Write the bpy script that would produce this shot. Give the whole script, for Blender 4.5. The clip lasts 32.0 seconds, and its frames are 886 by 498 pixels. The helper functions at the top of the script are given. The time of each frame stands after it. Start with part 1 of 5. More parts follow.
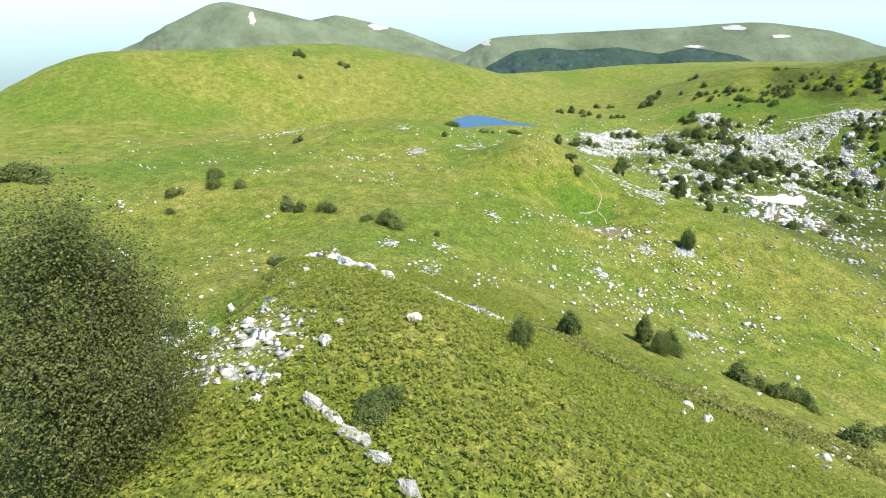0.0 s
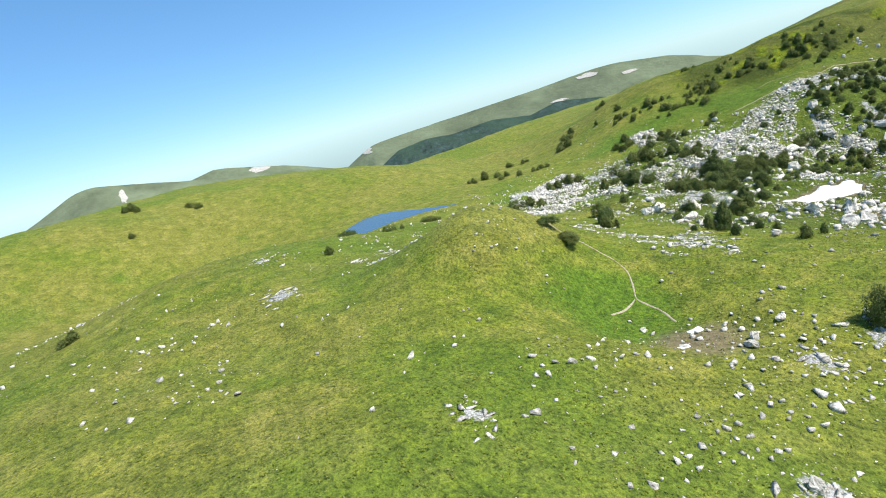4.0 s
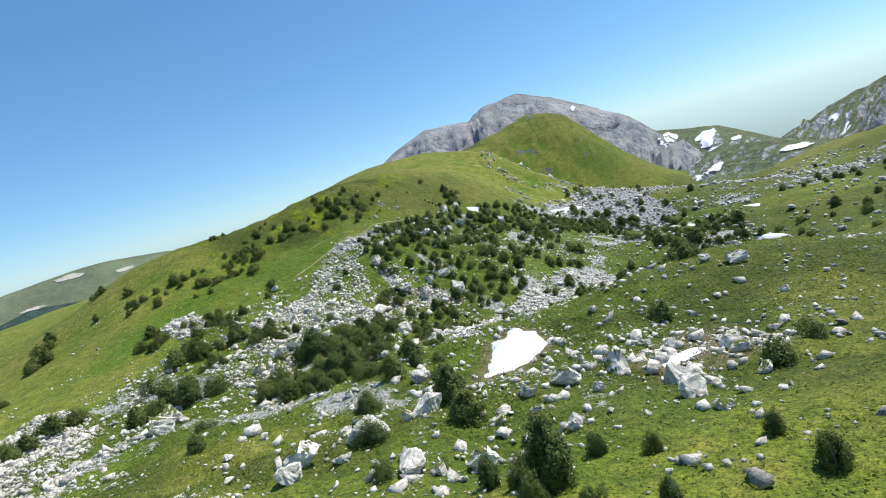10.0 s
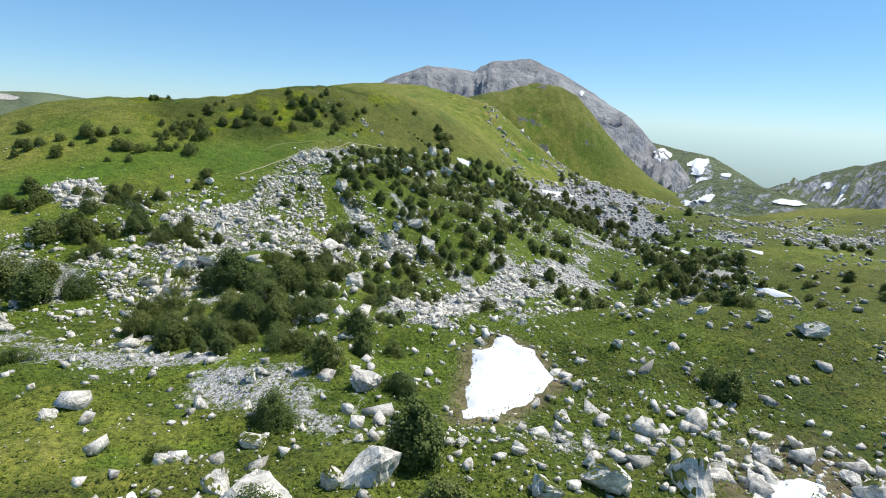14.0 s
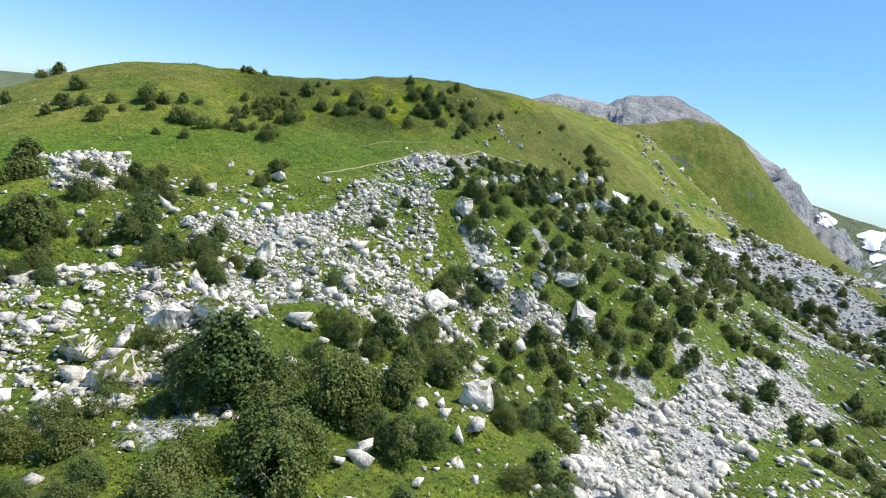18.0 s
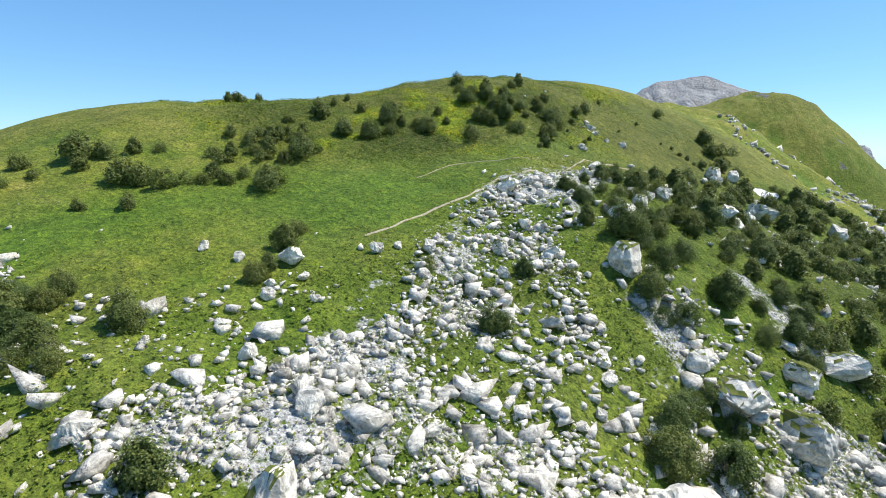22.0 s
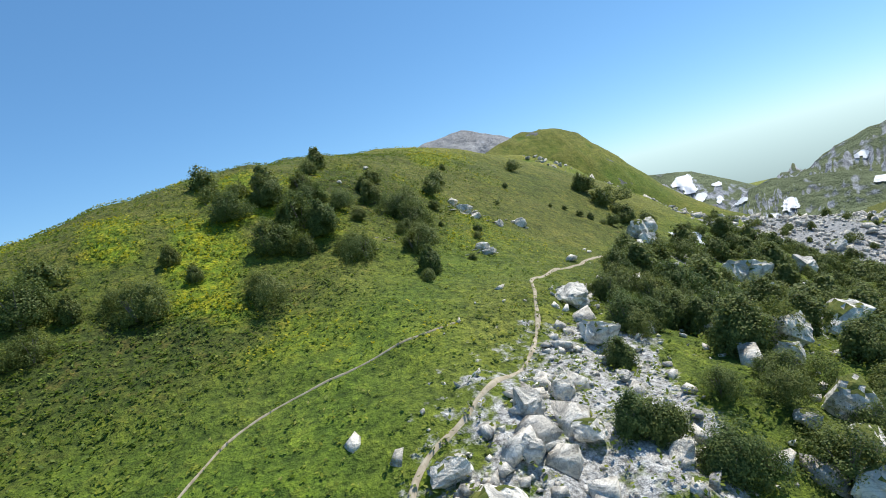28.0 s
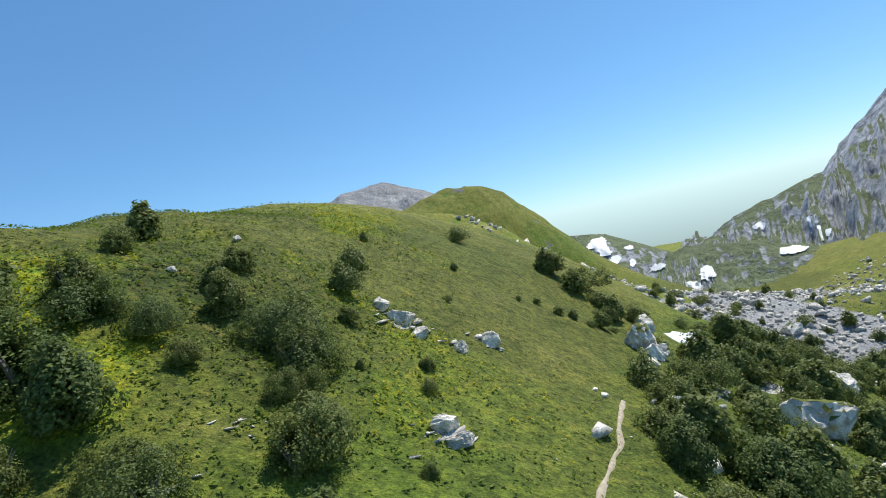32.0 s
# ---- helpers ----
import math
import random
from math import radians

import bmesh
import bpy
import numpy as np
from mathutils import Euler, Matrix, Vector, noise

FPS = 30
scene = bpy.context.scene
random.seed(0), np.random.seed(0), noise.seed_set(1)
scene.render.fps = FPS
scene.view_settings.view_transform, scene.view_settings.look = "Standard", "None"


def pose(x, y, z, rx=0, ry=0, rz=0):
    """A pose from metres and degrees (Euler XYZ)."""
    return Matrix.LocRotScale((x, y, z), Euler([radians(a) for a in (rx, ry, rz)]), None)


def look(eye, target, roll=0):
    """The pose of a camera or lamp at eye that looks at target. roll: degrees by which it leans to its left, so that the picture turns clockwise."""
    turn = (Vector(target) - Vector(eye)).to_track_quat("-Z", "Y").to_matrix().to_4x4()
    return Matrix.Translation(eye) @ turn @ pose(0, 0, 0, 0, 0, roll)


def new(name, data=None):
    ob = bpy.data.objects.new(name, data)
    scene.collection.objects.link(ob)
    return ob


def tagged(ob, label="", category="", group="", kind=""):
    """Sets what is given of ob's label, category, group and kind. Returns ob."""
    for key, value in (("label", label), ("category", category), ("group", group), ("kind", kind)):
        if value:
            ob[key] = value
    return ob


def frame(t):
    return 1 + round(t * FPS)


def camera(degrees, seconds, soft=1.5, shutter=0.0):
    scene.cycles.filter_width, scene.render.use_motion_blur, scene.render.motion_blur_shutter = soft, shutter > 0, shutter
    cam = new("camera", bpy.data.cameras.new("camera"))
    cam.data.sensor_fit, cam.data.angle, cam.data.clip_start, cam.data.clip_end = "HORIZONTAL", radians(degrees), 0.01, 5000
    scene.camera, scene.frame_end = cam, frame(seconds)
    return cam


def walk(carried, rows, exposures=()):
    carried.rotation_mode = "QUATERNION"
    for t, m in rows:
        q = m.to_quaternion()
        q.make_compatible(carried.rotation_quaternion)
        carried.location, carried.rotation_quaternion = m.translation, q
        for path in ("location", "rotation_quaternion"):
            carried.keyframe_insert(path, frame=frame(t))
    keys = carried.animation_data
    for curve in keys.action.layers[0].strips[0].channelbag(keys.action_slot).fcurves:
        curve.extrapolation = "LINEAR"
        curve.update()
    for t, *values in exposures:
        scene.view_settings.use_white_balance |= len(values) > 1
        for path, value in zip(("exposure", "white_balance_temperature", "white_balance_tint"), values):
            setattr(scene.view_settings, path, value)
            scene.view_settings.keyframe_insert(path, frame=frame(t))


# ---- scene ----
# camera: seconds, place in metres, turn in degrees
PATH = [
    (0.0, 120.63, -154.85, 37.87, 65.38, -0.35, 64.43),
    (0.5, 112.68, -150.29, 35.55, 65.25, -0.18, 66.22),
    (1.0, 104.27, -145.30, 33.37, 66.56, 2.03, 64.50),
    (1.5, 95.65, -140.26, 31.46, 70.68, 4.00, 63.53),
    (2.0, 87.46, -135.64, 29.33, 72.51, 5.99, 62.46),
    (2.5, 79.17, -131.64, 26.99, 72.48, 7.13, 60.90),
    (3.0, 71.62, -127.72, 24.73, 74.60, 9.87, 57.76),
    (3.5, 65.08, -123.14, 22.68, 74.62, 12.81, 54.30),
    (5.5, 39.87, -102.32, 15.81, 75.56, 13.30, 43.46),
    (6.0, 34.98, -96.59, 14.81, 75.38, 13.39, 41.40),
    (6.5, 29.87, -90.88, 13.37, 76.18, 15.08, 37.20),
    (7.0, 24.71, -84.83, 12.04, 77.14, 15.96, 30.65),
    (7.5, 20.06, -79.45, 10.91, 77.65, 15.90, 24.07),
    (8.0, 16.04, -73.39, 9.56, 77.32, 14.49, 16.77),
    (8.5, 13.12, -67.70, 9.17, 76.99, 14.30, 11.41),
    (9.0, 10.99, -62.92, 8.70, 78.21, 13.62, 7.09),
    (9.5, 9.50, -58.50, 8.40, 81.32, 14.55, 2.74),
    (10.0, 8.37, -54.54, 8.56, 81.41, 15.17, -0.61),
    (10.5, 7.36, -50.92, 8.89, 80.45, 12.84, -2.35),
    (11.0, 6.58, -47.46, 8.93, 79.75, 9.89, -2.60),
    (11.5, 6.01, -43.98, 8.74, 76.65, 6.84, -2.07),
    (12.0, 5.39, -39.73, 8.27, 75.81, 4.75, -1.40),
    (12.5, 4.71, -36.13, 7.57, 75.74, 2.38, -0.74),
    (13.0, 4.31, -32.23, 6.81, 75.70, 0.75, -0.47),
    (13.5, 3.45, -28.75, 6.10, 75.73, -1.09, -1.06),
    (14.0, 2.50, -25.84, 5.47, 75.71, -2.77, -2.02),
    (14.5, 1.65, -19.91, 4.54, 76.56, -2.71, -1.75),
    (16.5, -0.59, 0.67, 1.95, 78.40, -3.48, -0.34),
    (17.0, -2.53, 9.71, 0.76, 78.48, -5.16, 0.96),
    (17.5, -5.28, 17.46, -0.81, 78.17, -7.66, 5.57),
    (18.0, -8.39, 24.70, -2.24, 77.60, -8.62, 10.09),
    (18.5, -10.76, 30.88, -3.11, 77.54, -7.69, 12.23),
    (19.0, -13.01, 36.44, -3.53, 77.52, -7.90, 13.11),
    (19.5, -15.25, 41.76, -3.98, 77.69, -8.37, 13.73),
    (20.0, -18.01, 47.09, -4.15, 78.16, -7.38, 15.14),
    (20.5, -20.75, 52.13, -4.29, 77.81, -6.17, 16.16),
    (21.0, -23.30, 56.88, -4.38, 77.99, -5.30, 15.77),
    (21.5, -25.59, 61.78, -4.41, 79.05, -3.04, 13.65),
    (22.0, -28.02, 66.82, -4.36, 79.76, -0.07, 11.35),
    (22.5, -30.17, 71.70, -4.43, 80.78, 2.89, 8.99),
    (23.0, -32.29, 76.24, -4.34, 82.02, 5.46, 6.41),
    (23.5, -33.89, 80.58, -3.98, 82.41, 8.10, 3.91),
    (24.0, -35.30, 84.75, -3.48, 81.95, 11.19, 0.79),
    (24.5, -36.43, 88.63, -3.03, 81.73, 12.69, -1.69),
    (25.0, -36.96, 93.00, -2.43, 82.19, 13.21, -3.59),
    (25.5, -37.09, 97.84, -1.81, 82.27, 12.03, -4.47),
    (27.5, -35.91, 115.65, 1.82, 82.90, 12.08, -9.26),
    (28.0, -35.71, 120.48, 1.99, 85.27, 14.38, -11.82),
    (28.5, -35.55, 124.89, 2.01, 89.34, 16.25, -14.11),
    (29.0, -35.13, 128.80, 2.30, 89.98, 17.63, -16.44),
    (29.5, -34.50, 132.16, 2.82, 89.43, 17.00, -18.19),
    (30.0, -33.77, 135.40, 3.28, 89.07, 16.15, -19.64),
    (30.5, -32.89, 138.45, 3.78, 88.84, 14.78, -20.24),
    (31.0, -31.86, 141.23, 4.39, 88.80, 13.34, -20.58),
    (31.5, -30.82, 143.97, 5.12, 88.70, 12.54, -20.82),
    (32.0, -29.72, 146.46, 5.97, 88.75, 12.21, -20.96),
]
cam = camera(80.0, 32.0, 1.0)
walk(cam, [(t, pose(*m)) for t, *m in PATH], [(0, 0.52), (1, 0.28), (3, 0.2), (6, 0.3), (9, 0.08), (13, -0.08), (19, 0.2), (25, 0.24), (28, 0.04), (32, 0.02)])

# ---- light ----
SUN_AZ, SUN_EL = -62.0, 59.0          # degrees left of +y, degrees up
TO_SUN = Vector((-math.sin(radians(SUN_AZ)) * math.cos(radians(SUN_EL)), math.cos(radians(SUN_AZ)) * math.cos(radians(SUN_EL)), math.sin(radians(SUN_EL))))
world = bpy.data.worlds.new("world")
scene.world = world
world.use_nodes = True
wn = world.node_tree
sky = wn.nodes.new("ShaderNodeTexSky")
sky.sky_type, sky.sun_disc = "NISHITA", False
sky.sun_elevation, sky.sun_rotation = radians(SUN_EL), radians(-SUN_AZ)
sky.altitude, sky.air_density, sky.dust_density, sky.ozone_density = 2200, 1.0, 0.7, 2.0
tint = wn.nodes.new("ShaderNodeHueSaturation")
tint.inputs["Saturation"].default_value = 1.16
flat = wn.nodes.new("ShaderNodeGamma")
flat.inputs["Gamma"].default_value = 0.66
wn.links.new(sky.outputs[0], flat.inputs[0])
cool = wn.nodes.new("ShaderNodeMix")
cool.data_type, cool.blend_type = "RGBA", "MULTIPLY"
cool.inputs[0].default_value = 1.0
cool.inputs[7].default_value = (0.745, 0.965, 1.15, 1)
wn.links.new(flat.outputs[0], cool.inputs[6])
wn.links.new(cool.outputs[2], tint.inputs["Color"])
wn.links.new(tint.outputs[0], wn.nodes["Background"].inputs[0])
wn.nodes["Background"].inputs[1].default_value = 0.24
lamp = bpy.data.lights.new("sun", "SUN")
lamp.energy, lamp.angle, lamp.color = 5.0, radians(0.53), (1.0, 0.955, 0.865)
sun = new("sun", lamp)
sun.matrix_world = look(TO_SUN * 400, (0, 0, 0))


# ---- noise and plan ----
def lattice(ix, iy, seed):
    h = (ix.astype(np.int64) * 374761393 + iy.astype(np.int64) * 668265263 + seed * 1442695041) & 0xFFFFFFFF
    h = ((h ^ (h >> 13)) * 1274126177) & 0xFFFFFFFF
    return ((h ^ (h >> 16)) & 0xFFFF) / 65535.0


def vnoise(x, y, seed=0):
    """Smooth noise from 0 to 1."""
    x, y = np.asarray(x, float), np.asarray(y, float)
    fx, fy = np.floor(x), np.floor(y)
    u, v = x - fx, y - fy
    u, v = u * u * (3 - 2 * u), v * v * (3 - 2 * v)
    a, b = lattice(fx, fy, seed), lattice(fx + 1, fy, seed)
    c, d = lattice(fx, fy + 1, seed), lattice(fx + 1, fy + 1, seed)
    return (a * (1 - u) + b * u) * (1 - v) + (c * (1 - u) + d * u) * v


def fbm(x, y, size, octaves=4, seed=0, ridged=False):
    """Noise of several octaves about 0, with features of the given size."""
    out, amp, total = 0.0, 1.0, 0.0
    for o in range(octaves):
        n = vnoise(x / size * 2 ** o + 17.3 * o, y / size * 2 ** o - 9.1 * o, seed + o) * 2 - 1
        out, total = out + amp * ((1 - 2 * abs(n)) if ridged else n), total + amp
        amp *= 0.5
    return out / total


# swells and hollows of the ground: x, y, radius, height
SWELLS = [(110, -260, 200, 32.4), (-22, 433, 140, 32.9), (-253, 433, 140, 0.7), (140, 106, 95, -21.3), (-330, -51, 95, 32.5), (60, 480, 70, 18.5), (242, 240, 65, -15.3), (-294, 205, 65, -16.5), (-44, 384, 65, 13.9), (-294, -224, 65, 24.3), (206, 348, 65, -29.3), (99, 419, 65, -9.6), (-80, 240, 65, 11.6), (190, 450, 50, 7.1), (-205, -110, 45, 18.2), (-200, -40, 45, 0), (-240, 40, 45, 5.6), (-200, 130, 45, 1.3), (-132, 37, 45, -3.4), (116, -37, 45, -11.9), (30, 350, 45, 11.3), (75, 400, 45, -19.5)]
KNOLLS = [(190, -210, 45, 17.2), (140, 359, 45, -20.1), (-157, -87, 45, -21.1), (264, 433, 45, -16.5), (-132, 136, 45, 17.4), (150, 420, 40, 0.7), (130, 350, 40, -10), (117, 459, 40, 39.2), (-150, 110, 35, -14.7), (-48, 39, 32, -5.8), (22, 233, 32, 5.2), (-84, -84, 32, 11.1), (75, 127, 32, -20.1), (-207, -190, 32, 12.8), (128, -154, 32, 18.3), (92, 215, 32, -19.9), (-101, 215, 32, -15.1), (20, 300, 30, 3.9), (-120, 130, 28, -0.3), (48, 314, 28, 5.6), (-30, 230, 28, 5.9), (-60, 190, 28, 13.5), (-5, 240, 28, 11.1), (-95, 165, 26, 17.9)]
BUMPS = [(75, 290, 26, 0.1), (20, 260, 24, -1.8), (57, -79, 22, -6.6), (9, 79, 22, -4.6), (-15, 139, 22, 8.6), (-35, 195, 22, 7.1), (-15, -66, 22, 1.6), (21, -163, 22, -5.5), (-27, 200, 22, 1.5), (69, 272, 22, -6.9), (9, 103, 22, -11.5), (45, -30, 22, 2.8), (21, -127, 22, 1.9), (69, 55, 22, 7.5), (81, -139, 22, 1.9), (-88, 163, 22, -9.4), (9, 176, 22, -1.5), (21, 6, 22, -3.2), (-35, -56, 14, -2.8), (98, -151, 14, 1.8), (-20, -58, 13, 3.8), (-10, -48, 12, -0.8), (72, -157, 12, -5), (88, -148, 11, 5.5), (-5, -62, 11, 10.5)] + [(79, -145, 10, 2.5), (8, -60, 10, -6.6), (22, -62, 9, -2.8), (-20, -66, 14, -1), (-22, -44, 10, 2.1), (-52, 199, 22, -0.7)] + [(64, -146.5, 5, 5.2), (71, -147, 5, 3.5), (78, -147, 5, 2), (57, -145, 4, 2.6)]
LAKE_Z = -18.0
LAKE = [(-127, -37), (-134, -33), (-143, -22), (-149, -11), (-146, -3), (-138, 1), (-124, 4), (-108, 10), (-101, 13), (-104, 7), (-113, -4), (-117, -15), (-116, -27), (-121, -35)]


def inside(x, y, polygon):
    """Metres from the polygon's edge, positive inside."""
    x, y = np.asarray(x, float), np.asarray(y, float)
    best, odd = np.full(x.shape, 1e9), np.zeros(x.shape, bool)
    for (ax, ay), (bx, by) in zip(polygon, polygon[1:] + polygon[:1]):
        dx, dy = bx - ax, by - ay
        s = np.clip(((x - ax) * dx + (y - ay) * dy) / (dx * dx + dy * dy), 0, 1)
        best = np.minimum(best, np.hypot(x - ax - s * dx, y - ay - s * dy))
        cut = (ay > y) != (by > y)
        odd ^= cut & (x < dx * (y - ay) / (dy if dy else 1e-9) + ax)
    return np.where(odd, best, -best)


def along(x, y, line):
    """Metres from a line of points."""
    best = np.full(np.shape(x), 1e9)
    for (ax, ay), (bx, by) in zip(line, line[1:]):
        dx, dy = bx - ax, by - ay
        s = np.clip(((x - ax) * dx + (y - ay) * dy) / (dx * dx + dy * dy), 0, 1)
        best = np.minimum(best, np.hypot(x - ax - s * dx, y - ay - s * dy))
    return best


def step(v, a, b):
    s = np.clip((v - a) / (b - a), 0, 1)
    return s * s * (3 - 2 * s)


def swell(x, y):
    z = -24.0 + 0 * x
    for hx, hy, r, h in SWELLS + KNOLLS + BUMPS:
        z = z + h * np.exp(-((x - hx) ** 2 + (y - hy) ** 2) / (2 * r * r))
    return z


def height(x, y):
    """The lie of the land."""
    x, y = np.asarray(x, float), np.asarray(y, float)
    far = step(np.hypot(x - 260, y - 240), 640, 1250)
    z = swell(x, y)
    z = z * (1 - far) + far * (-520 + 40 * fbm(x, y, 700, 4, 5))
    z = z - 75 * (1 - far) * step((x - 100) * 0.62 + (y - 200) * 0.78, 130, 560) * step(x, 110, 220)
    z = z + 1.2 * fbm(x, y, 26, 3, 11) + 0.45 * fbm(x, y, 6, 3, 12)
    field = step(inside(x, y, FIELD), -6, 8)
    z = z + field * (1.5 * fbm(x, y, 9, 3, 21) + 0.5 * fbm(x, y, 2.6, 2, 22))
    ribs = step(np.hypot((x - 85) / 1.1, (y - 385) / 1.6), 110, 60) * step(z, -30, -12)
    z = z + ribs * (3.0 * fbm(x + 0.6 * y, y - 0.6 * x, 40, 4, 31) + 3.2 * (fbm(x * 0.8 + 0.5 * y, y * 0.9 - 0.3 * x, 24, 4, 32, True) - 0.2))
    z = z + step(inside(x, y, SLOPE), -10, 10) * (0.9 * fbm(x, y, 15, 3, 33) + 0.5 * fbm(x, y, 4, 2, 34))
    lake = inside(x, y, LAKE)
    z = np.where(lake > -14, z + (LAKE_Z + 0.25 - np.clip(lake, -14, 6) * 0.14 - z) * step(lake, -14, -1), z)
    return z


# outlines on the plan
FIELD = [(-100, 16), (-84, 50), (-68, 96), (-52, 112), (-42, 122), (-38, 140), (-24, 156), (4, 190), (48, 228), (110, 250), (150, 215), (110, 120), (88, 82), (52, 66), (44, 40), (52, 10), (30, -12), (4, -18), (-34, -4), (-70, 4)]
MOUND = [(22, 26), (20, 45), (28, 62), (40, 78), (66, 84), (90, 70), (88, 40), (60, 24), (48, 17), (36, 20)]


# ---- materials ----
def nodes(name, rough=0.8):
    m = bpy.data.materials.new(name)
    m.use_nodes = True
    t = m.node_tree
    b = t.nodes["Principled BSDF"]
    b.inputs["Roughness"].default_value = rough
    b.inputs["Specular IOR Level"].default_value = 0.25
    return m, t, b


def noise_node(t, scale, detail=4.0, rough=0.6, vector=None, dist=0.0):
    n = t.nodes.new("ShaderNodeTexNoise")
    n.inputs["Scale"].default_value, n.inputs["Detail"].default_value = scale, detail
    n.inputs["Roughness"].default_value, n.inputs["Distortion"].default_value = rough, dist
    if vector:
        t.links.new(vector, n.inputs["Vector"])
    return n.outputs["Fac"]


def ramp(t, fac, *stops):
    r = t.nodes.new("ShaderNodeValToRGB")
    while len(r.color_ramp.elements) < len(stops):
        r.color_ramp.elements.new(0.5)
    for e, (p, c) in zip(r.color_ramp.elements, stops):
        e.position, e.color = p, (*c, 1) if len(c) == 3 else c
    t.links.new(fac, r.inputs[0])
    return r.outputs[0]


def blend(t, fac, a, b, mode="MIX"):
    n = t.nodes.new("ShaderNodeMix")
    n.data_type, n.blend_type = "RGBA", mode
    for socket, v in ((n.inputs[0], fac), (n.inputs[6], a), (n.inputs[7], b)):
        if hasattr(v, "is_linked"):
            t.links.new(v, socket)
        else:
            socket.default_value = v if isinstance(v, float) else (*v, 1)
    return n.outputs[2]


def sums(t, op, a, b):
    n = t.nodes.new("ShaderNodeMath")
    n.operation, n.use_clamp = op, op == "MULTIPLY_ADD"
    for socket, v in zip(n.inputs, (a, b)):
        if hasattr(v, "is_linked"):
            t.links.new(v, socket)
        else:
            socket.default_value = v
    return n.outputs[0]


def bump(t, b, fac, strength, distance, before=None):
    n = t.nodes.new("ShaderNodeBump")
    n.inputs["Strength"].default_value, n.inputs["Distance"].default_value = strength, distance
    t.links.new(fac, n.inputs["Height"])
    if before:
        t.links.new(before, n.inputs["Normal"])
    t.links.new(n.outputs[0], b.inputs["Normal"])
    return n.outputs[0]


def coord(t, kind="Object"):
    return t.nodes.new("ShaderNodeTexCoord").outputs[kind]


def attr(t, name):
    n = t.nodes.new("ShaderNodeAttribute")
    n.attribute_name = name
    return n.outputs["Fac"]


def ground_material():
    m, t, b = nodes("alpine_meadow", 0.9)
    p = coord(t)
    fine, mid, big = noise_node(t, 2.2, 5, 0.7, p), noise_node(t, 0.22, 4, 0.6, p), noise_node(t, 0.035, 4, 0.6, p)
    tuft = noise_node(t, 0.9, 4, 0.65, p)
    grass = ramp(t, mid, (0.3, (0.1, 0.145, 0.016)), (0.5, (0.165, 0.205, 0.025)), (0.7, (0.25, 0.25, 0.05)))
    dry = ramp(t, mid, (0.3, (0.17, 0.175, 0.03)), (0.55, (0.225, 0.222, 0.05)), (0.75, (0.31, 0.285, 0.085)))
    lush = ramp(t, tuft, (0.3, (0.05, 0.12, 0.01)), (0.6, (0.1, 0.19, 0.015)), (0.8, (0.19, 0.26, 0.025)))
    col = blend(t, attr(t, "dry"), grass, dry)
    col = blend(t, ramp(t, big, (0.42, (0, 0, 0)), (0.6, (0.75, 0.75, 0.75))), col, dry)
    col = blend(t, attr(t, "lush"), col, lush)
    # dark heath plants; on the ridge slope this colour also stands for backlit shade
    heath_shade = ramp(t, tuft, (0.3, (0.025, 0.05, 0.01)), (0.55, (0.06, 0.08, 0.015)), (0.75, (0.14, 0.105, 0.035)))
    col = blend(t, attr(t, "heath_shade"), col, heath_shade)
    yellow = ramp(t, tuft, (0.45, (0.16, 0.25, 0.012)), (0.65, (0.36, 0.36, 0.012)))
    col = blend(t, attr(t, "yellow"), col, yellow)
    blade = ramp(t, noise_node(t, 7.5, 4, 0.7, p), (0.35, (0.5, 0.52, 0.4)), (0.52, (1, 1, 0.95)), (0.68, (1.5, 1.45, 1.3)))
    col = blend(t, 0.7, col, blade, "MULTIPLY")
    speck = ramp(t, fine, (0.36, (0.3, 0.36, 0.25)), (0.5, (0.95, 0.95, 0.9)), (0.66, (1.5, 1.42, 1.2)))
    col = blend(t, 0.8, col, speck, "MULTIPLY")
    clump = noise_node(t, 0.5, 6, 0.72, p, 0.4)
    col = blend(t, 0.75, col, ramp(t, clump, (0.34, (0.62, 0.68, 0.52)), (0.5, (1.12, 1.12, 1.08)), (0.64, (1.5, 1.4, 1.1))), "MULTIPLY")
    stone = ramp(t, noise_node(t, 3.4, 6, 0.8, p), (0.36, (0.12, 0.115, 0.1)), (0.5, (0.42, 0.41, 0.39)), (0.62, (0.72, 0.71, 0.68)))
    edge = sums(t, "ADD", attr(t, "scree"), sums(t, "MULTIPLY", sums(t, "SUBTRACT", tuft, 0.5), 1.2))
    col = blend(t, ramp(t, edge, (0.42, (0, 0, 0)), (0.58, (1, 1, 1))), col, stone)
    crag = ramp(t, noise_node(t, 0.5, 7, 0.75, p, 0.6), (0.3, (0.05, 0.05, 0.05)), (0.5, (0.13, 0.13, 0.125)), (0.7, (0.26, 0.26, 0.25)))
    rough = sums(t, "ADD", attr(t, "crag"), sums(t, "MULTIPLY", sums(t, "SUBTRACT", mid, 0.5), 1.6))
    col = blend(t, ramp(t, rough, (0.45, (0, 0, 0)), (0.6, (1, 1, 1))), col, crag)
    talus = ramp(t, noise_node(t, 1.1, 6, 0.75, p), (0.3, (0.14, 0.14, 0.14)), (0.5, (0.32, 0.32, 0.315)), (0.7, (0.48, 0.48, 0.47)))
    loose = sums(t, "ADD", attr(t, "talus"), sums(t, "MULTIPLY", sums(t, "SUBTRACT", mid, 0.5), 1.2))
    col = blend(t, ramp(t, loose, (0.42, (0, 0, 0)), (0.58, (1, 1, 1))), col, talus)
    soil = ramp(t, tuft, (0.3, (0.14, 0.1, 0.06)), (0.7, (0.3, 0.23, 0.15)))
